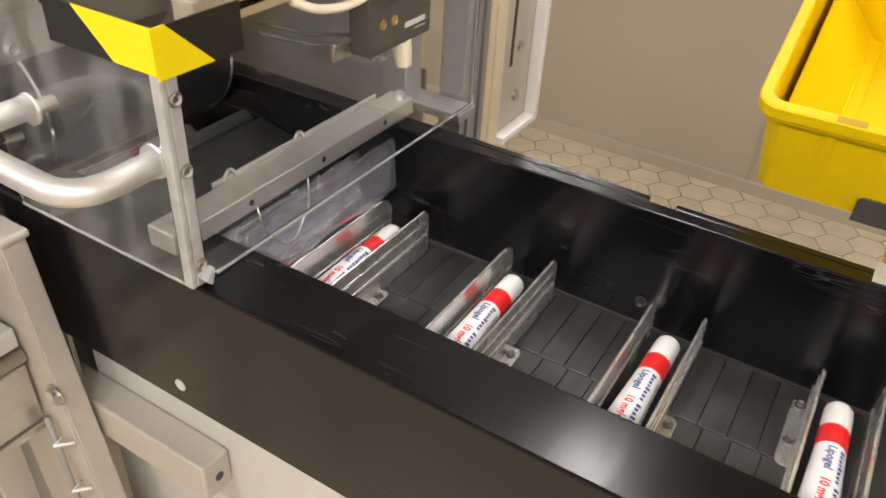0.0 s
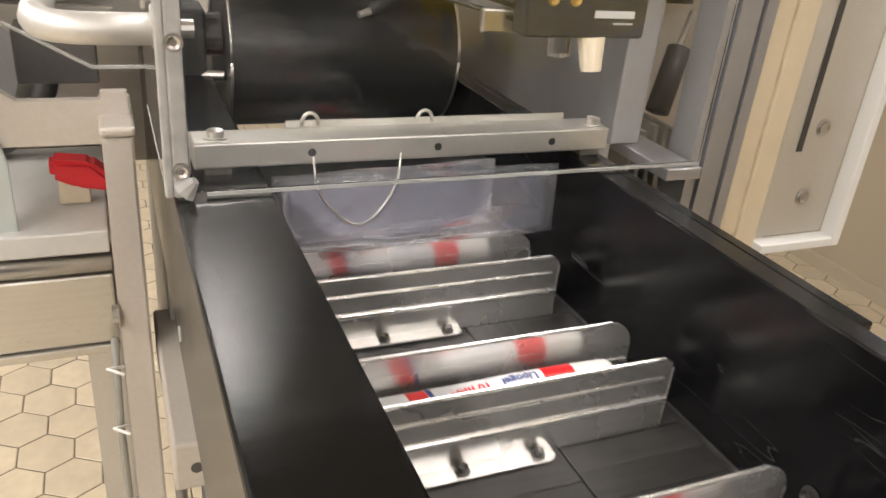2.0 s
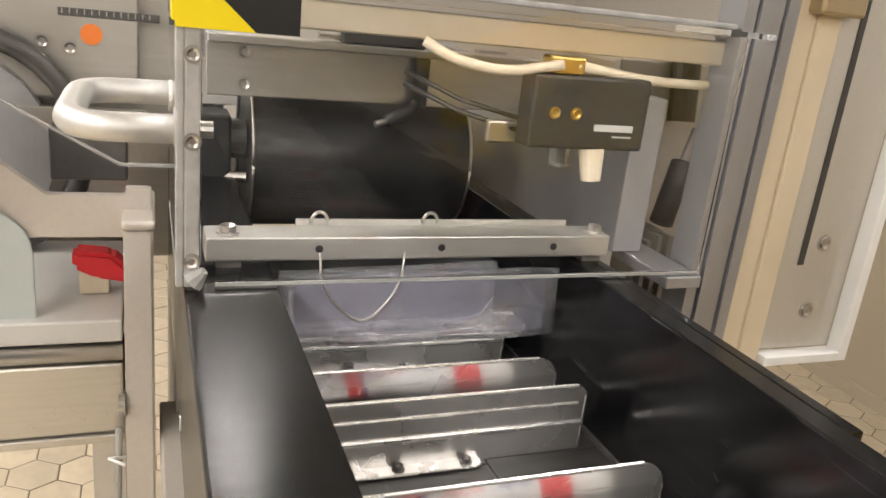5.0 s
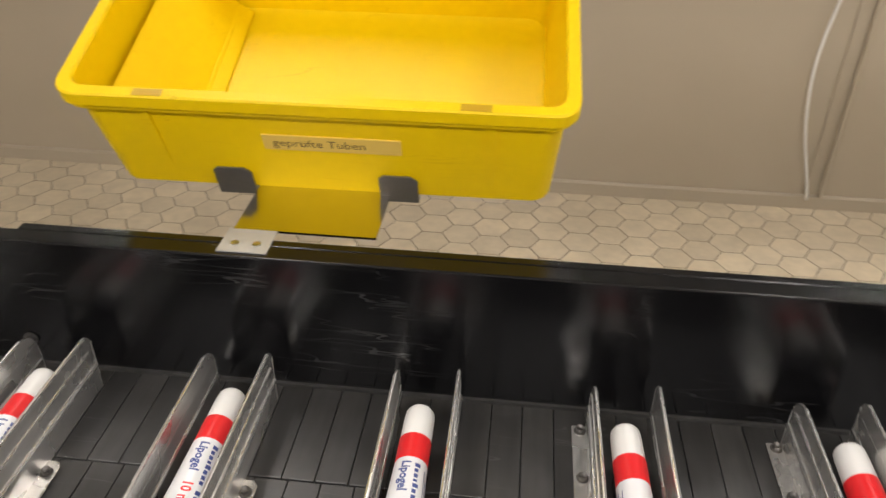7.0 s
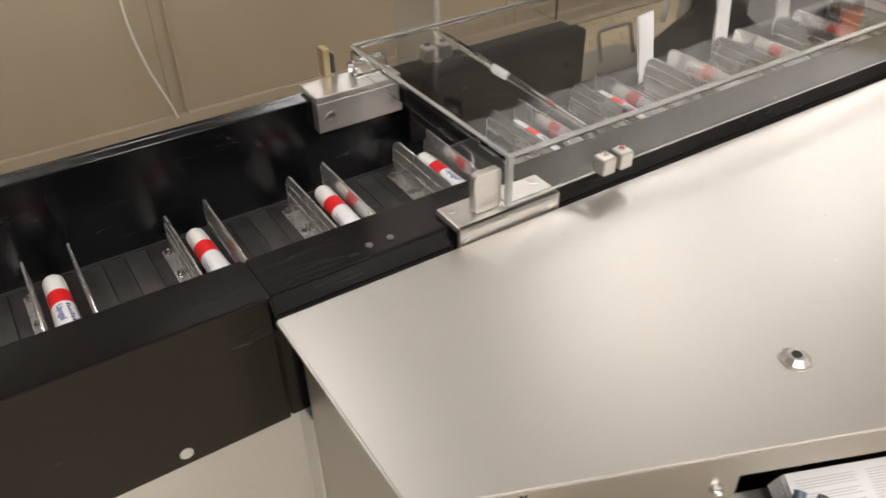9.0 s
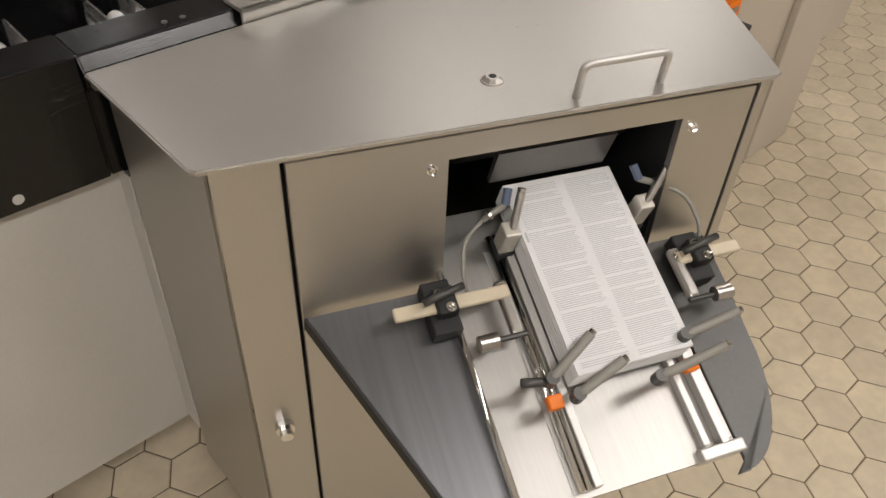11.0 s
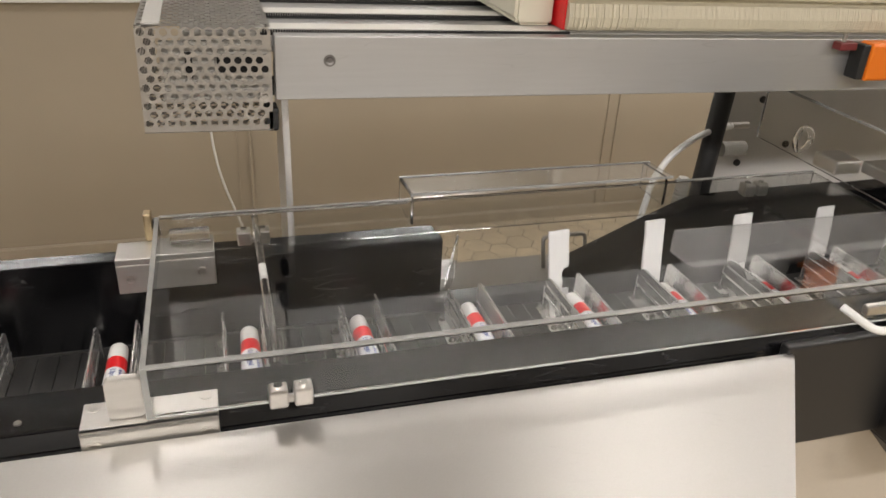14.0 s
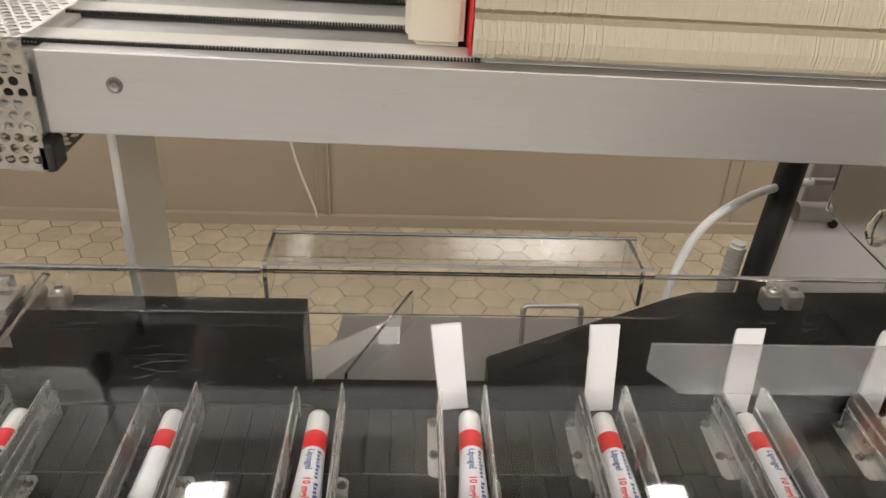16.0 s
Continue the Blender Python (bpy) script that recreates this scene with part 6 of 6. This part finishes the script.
    part("shield_mark", boxes((-0.6358, -0.6352, -0.40, -0.325, 0.795, 0.800)), BLUE, fr)
    bm2 = empty("lower_beam", (-0.7, -0.4, 0.7), label="wide stainless lower beam with a rolled edge", category="machine beam")
    part("beam", boxes((-0.72, -0.62, -0.95, -0.152, 0.732, 0.835), bevel=0.004), STEELX, bm2)
    part("edge", rod(bmesh.new(), (-0.625, -0.95, 0.850), (-0.625, -0.152, 0.850), 0.012, 16), STEELX, bm2, smooth=True)
    part("top_plate", boxes((-0.95, -0.62, -0.95, -0.152, 0.865, 0.896), bevel=0.003), SHEETG, bm2)
    part("lower_edge", boxes((-0.63, -0.615, -0.95, -0.152, 0.719, 0.7315), bevel=0.002), STEELX, bm2)
    for size in ((-0.80, -0.74, -0.90, -0.84, ZF, 0.8645), (-0.735, -0.7205, -0.20, -0.155, ZF, 0.8645)):
        part("post", boxes(size), ALU, bm2)
    rd = empty("red_handle", (-0.82, -0.24, 0.93), label="red plastic handle on the machine table", category="handle")
    part("grip", prism(bmesh.new(), [(-0.215, 0.962), (-0.165, 0.957), (-0.130, 0.922), (-0.140, 0.914), (-0.185, 0.922), (-0.215, 0.937)], "x", -0.74, -0.70, 0.006), REDP, rd)
    part("stem", boxes((-0.73, -0.71, -0.208, -0.17, 0.8965, 0.932), bevel=0.003), IVORY, rd)
    un = empty("under_beam", (-0.45, -0.1, 0.8), label="putty coloured square tube beam below the trough", category="machine beam")
    part("beam", boxes((-0.66, -0.36, -0.107, -0.0605, 0.688, 0.752), bevel=0.004), PUTTYS, un)
    part("end_hole", rod(bmesh.new(), (-0.361, -0.082, 0.718), (-0.3590, -0.082, 0.718), 0.007, 10), DARKMETAL, un)
    # guard door post beyond the back rail
    dp = empty("guard_door_post", (-0.36, 0.62, 0), label="ribbed aluminium profile post with a cream edge strip", category="door post")
    pts = [(-0.405, 0.506), (-0.405, 0.578)]
    for k in range(3, -1, -1):
        y0 = 0.506 + 0.0185 * k
        x = -0.36 + (0.004 if k % 2 else 0)
        pts += [(x, y0 + 0.0155), (x, y0)] + ([(-0.372, y0 - 0.0005), (-0.372, y0 - 0.0025)] if k else [])
    part("profile", prism(bmesh.new(), pts, "z", ZF, 2.2), ALUG, dp)
    part("cream_strip", boxes((-0.40, -0.362, 0.581, 0.611, ZF, 2.2), (-0.40, -0.358, 0.6115, 0.645, ZF, 2.2), bevel=0.002), CREAMP, dp, "cream plastic edge strip")
    dr = empty("guard_door", (-0.36, 0.72, 0.9), label="pale sheet guard door edge with slots and screws", category="guard door")
    part("plate", boxes((-0.375, -0.369, 0.6455, 0.775, 0.926, 2.2), bevel=0.001), PALEMETAL, dr)
    part("raised_plate", prism(bmesh.new(), [(0.6465, 0.94), (0.735, 0.94), (0.735, 1.10), (0.70, 1.16), (0.70, 2.1), (0.6465, 2.1)], "x", -0.3685, -0.362, 0.001), PALEMETAL, dr)
    part("lip", boxes((-0.369, -0.345, 0.775, 0.790, 0.912, 2.2), (-0.369, -0.345, 0.6465, 0.775, 0.912, 0.9255), bevel=0.002), WHITE, dr)
    part("slot", boxes((-0.3617, -0.361, 0.676, 0.686, 1.05, 1.9)), DARKMETAL, dr)
    for z in (1.081, 0.985):
        part("screw", screw_mesh((-0.362, 0.712, z), (1, 0, 0), 0.008, 0.004), STEEL, dr)
    part("hinge_block", boxes((-0.40, -0.34, 0.595, 0.66, 1.36, 1.42), bevel=0.004), BRASSD, dr)
    ar = empty("gas_strut", (-0.5, 0.6, 1.0), label="black ribbed gas strut behind the post", category="strut")
    part("body", rod(bmesh.new(), (-0.52, 0.57, 1.06), (-0.55, 0.61, 1.14), 0.017, 16), RUBBER, ar, smooth=True)
    part("rod", rod(bmesh.new(), (-0.55, 0.61, 1.14), (-0.56, 0.63, 1.19), 0.006, 10), STEEL, ar)
    bm = bmesh.new()
    for k in range(6):
        box(bm, -0.58, -0.50, 0.52 + 0.018 * k, 0.527 + 0.018 * k, 0.95, 1.05 - 0.008 * abs(k - 2.5))
    box(bm, -0.57, -0.51, 0.515, 0.625, 0.88, 0.96)
    part("finned_motor", bm, GREYPLASTIC, ar)
    part("mount", boxes((-0.60, -0.585, 0.50, 0.68, ZF, 1.28), bevel=0.003), PUTTYS, ar)
    part("upper_body", rod(bmesh.new(), (-0.56, 0.60, 1.20), (-0.575, 0.60, 1.31), 0.02, 14), DARKMETAL, ar)


# ---- lamps ----
def build_lights():
    rows = [(x, 1.20, w, "flat white ceiling light panel out of view, switched on") for x, w in ((-0.25, 9), (1.56, 9), (3.38, 11), (5.10, 26))]
    # front row: unseen lamps, added to light the tubes and front faces
    rows += [(x, -2.0, 29, "flat white ceiling light panel out of view, switched on") for x in (-2.2, -0.6, 0.95, 2.5, 4.1, 5.7)]
    rows += [(-3.0, 0.25, 5, "flat white ceiling light panel out of view, switched on")]
    # next room: right lamp placed from a glint, others added for rail sheen
    rows += [(x, 4.0, 18, "white ceiling light panel of the next room") for x in (-1.6, 0.4, 3.19)]
    for x, y, watts, text in rows:
        c = empty("ceiling_light", (x, y, 2.93), label=text, category="ceiling light", group="ceiling lights")
        a, b = (0.11, 0.46) if y == 1.20 else (0.52, 0.17)
        part("frame", boxes((x - a, x + a, y - b, y + b, 2.925, 2.949), bevel=0.003), WHITE, c)
        part("diffuser", boxes((x - a + 0.03, x + a - 0.03, y - b + 0.03, y + b - 0.03, 2.918, 2.9245)), LAMPGLOW, c, "glowing diffuser")
        la = bpy.data.lights.new("ceiling_lamp", "AREA")
        la.shape, la.size, la.size_y, la.energy = "RECTANGLE", 2 * a - 0.08, 2 * b - 0.08, watts
        la.color = LAMP_COLOUR
        o = new("ceiling_lamp", la)
        o.location = (x, y, 2.91)


build_setting()
build_trough()
build_carriers()
build_leaflets()
build_cabinet()
build_tray()
build_bin()
build_magazine()
build_cover()
build_right()
build_left()
build_lights()
build_tiles()
motions()
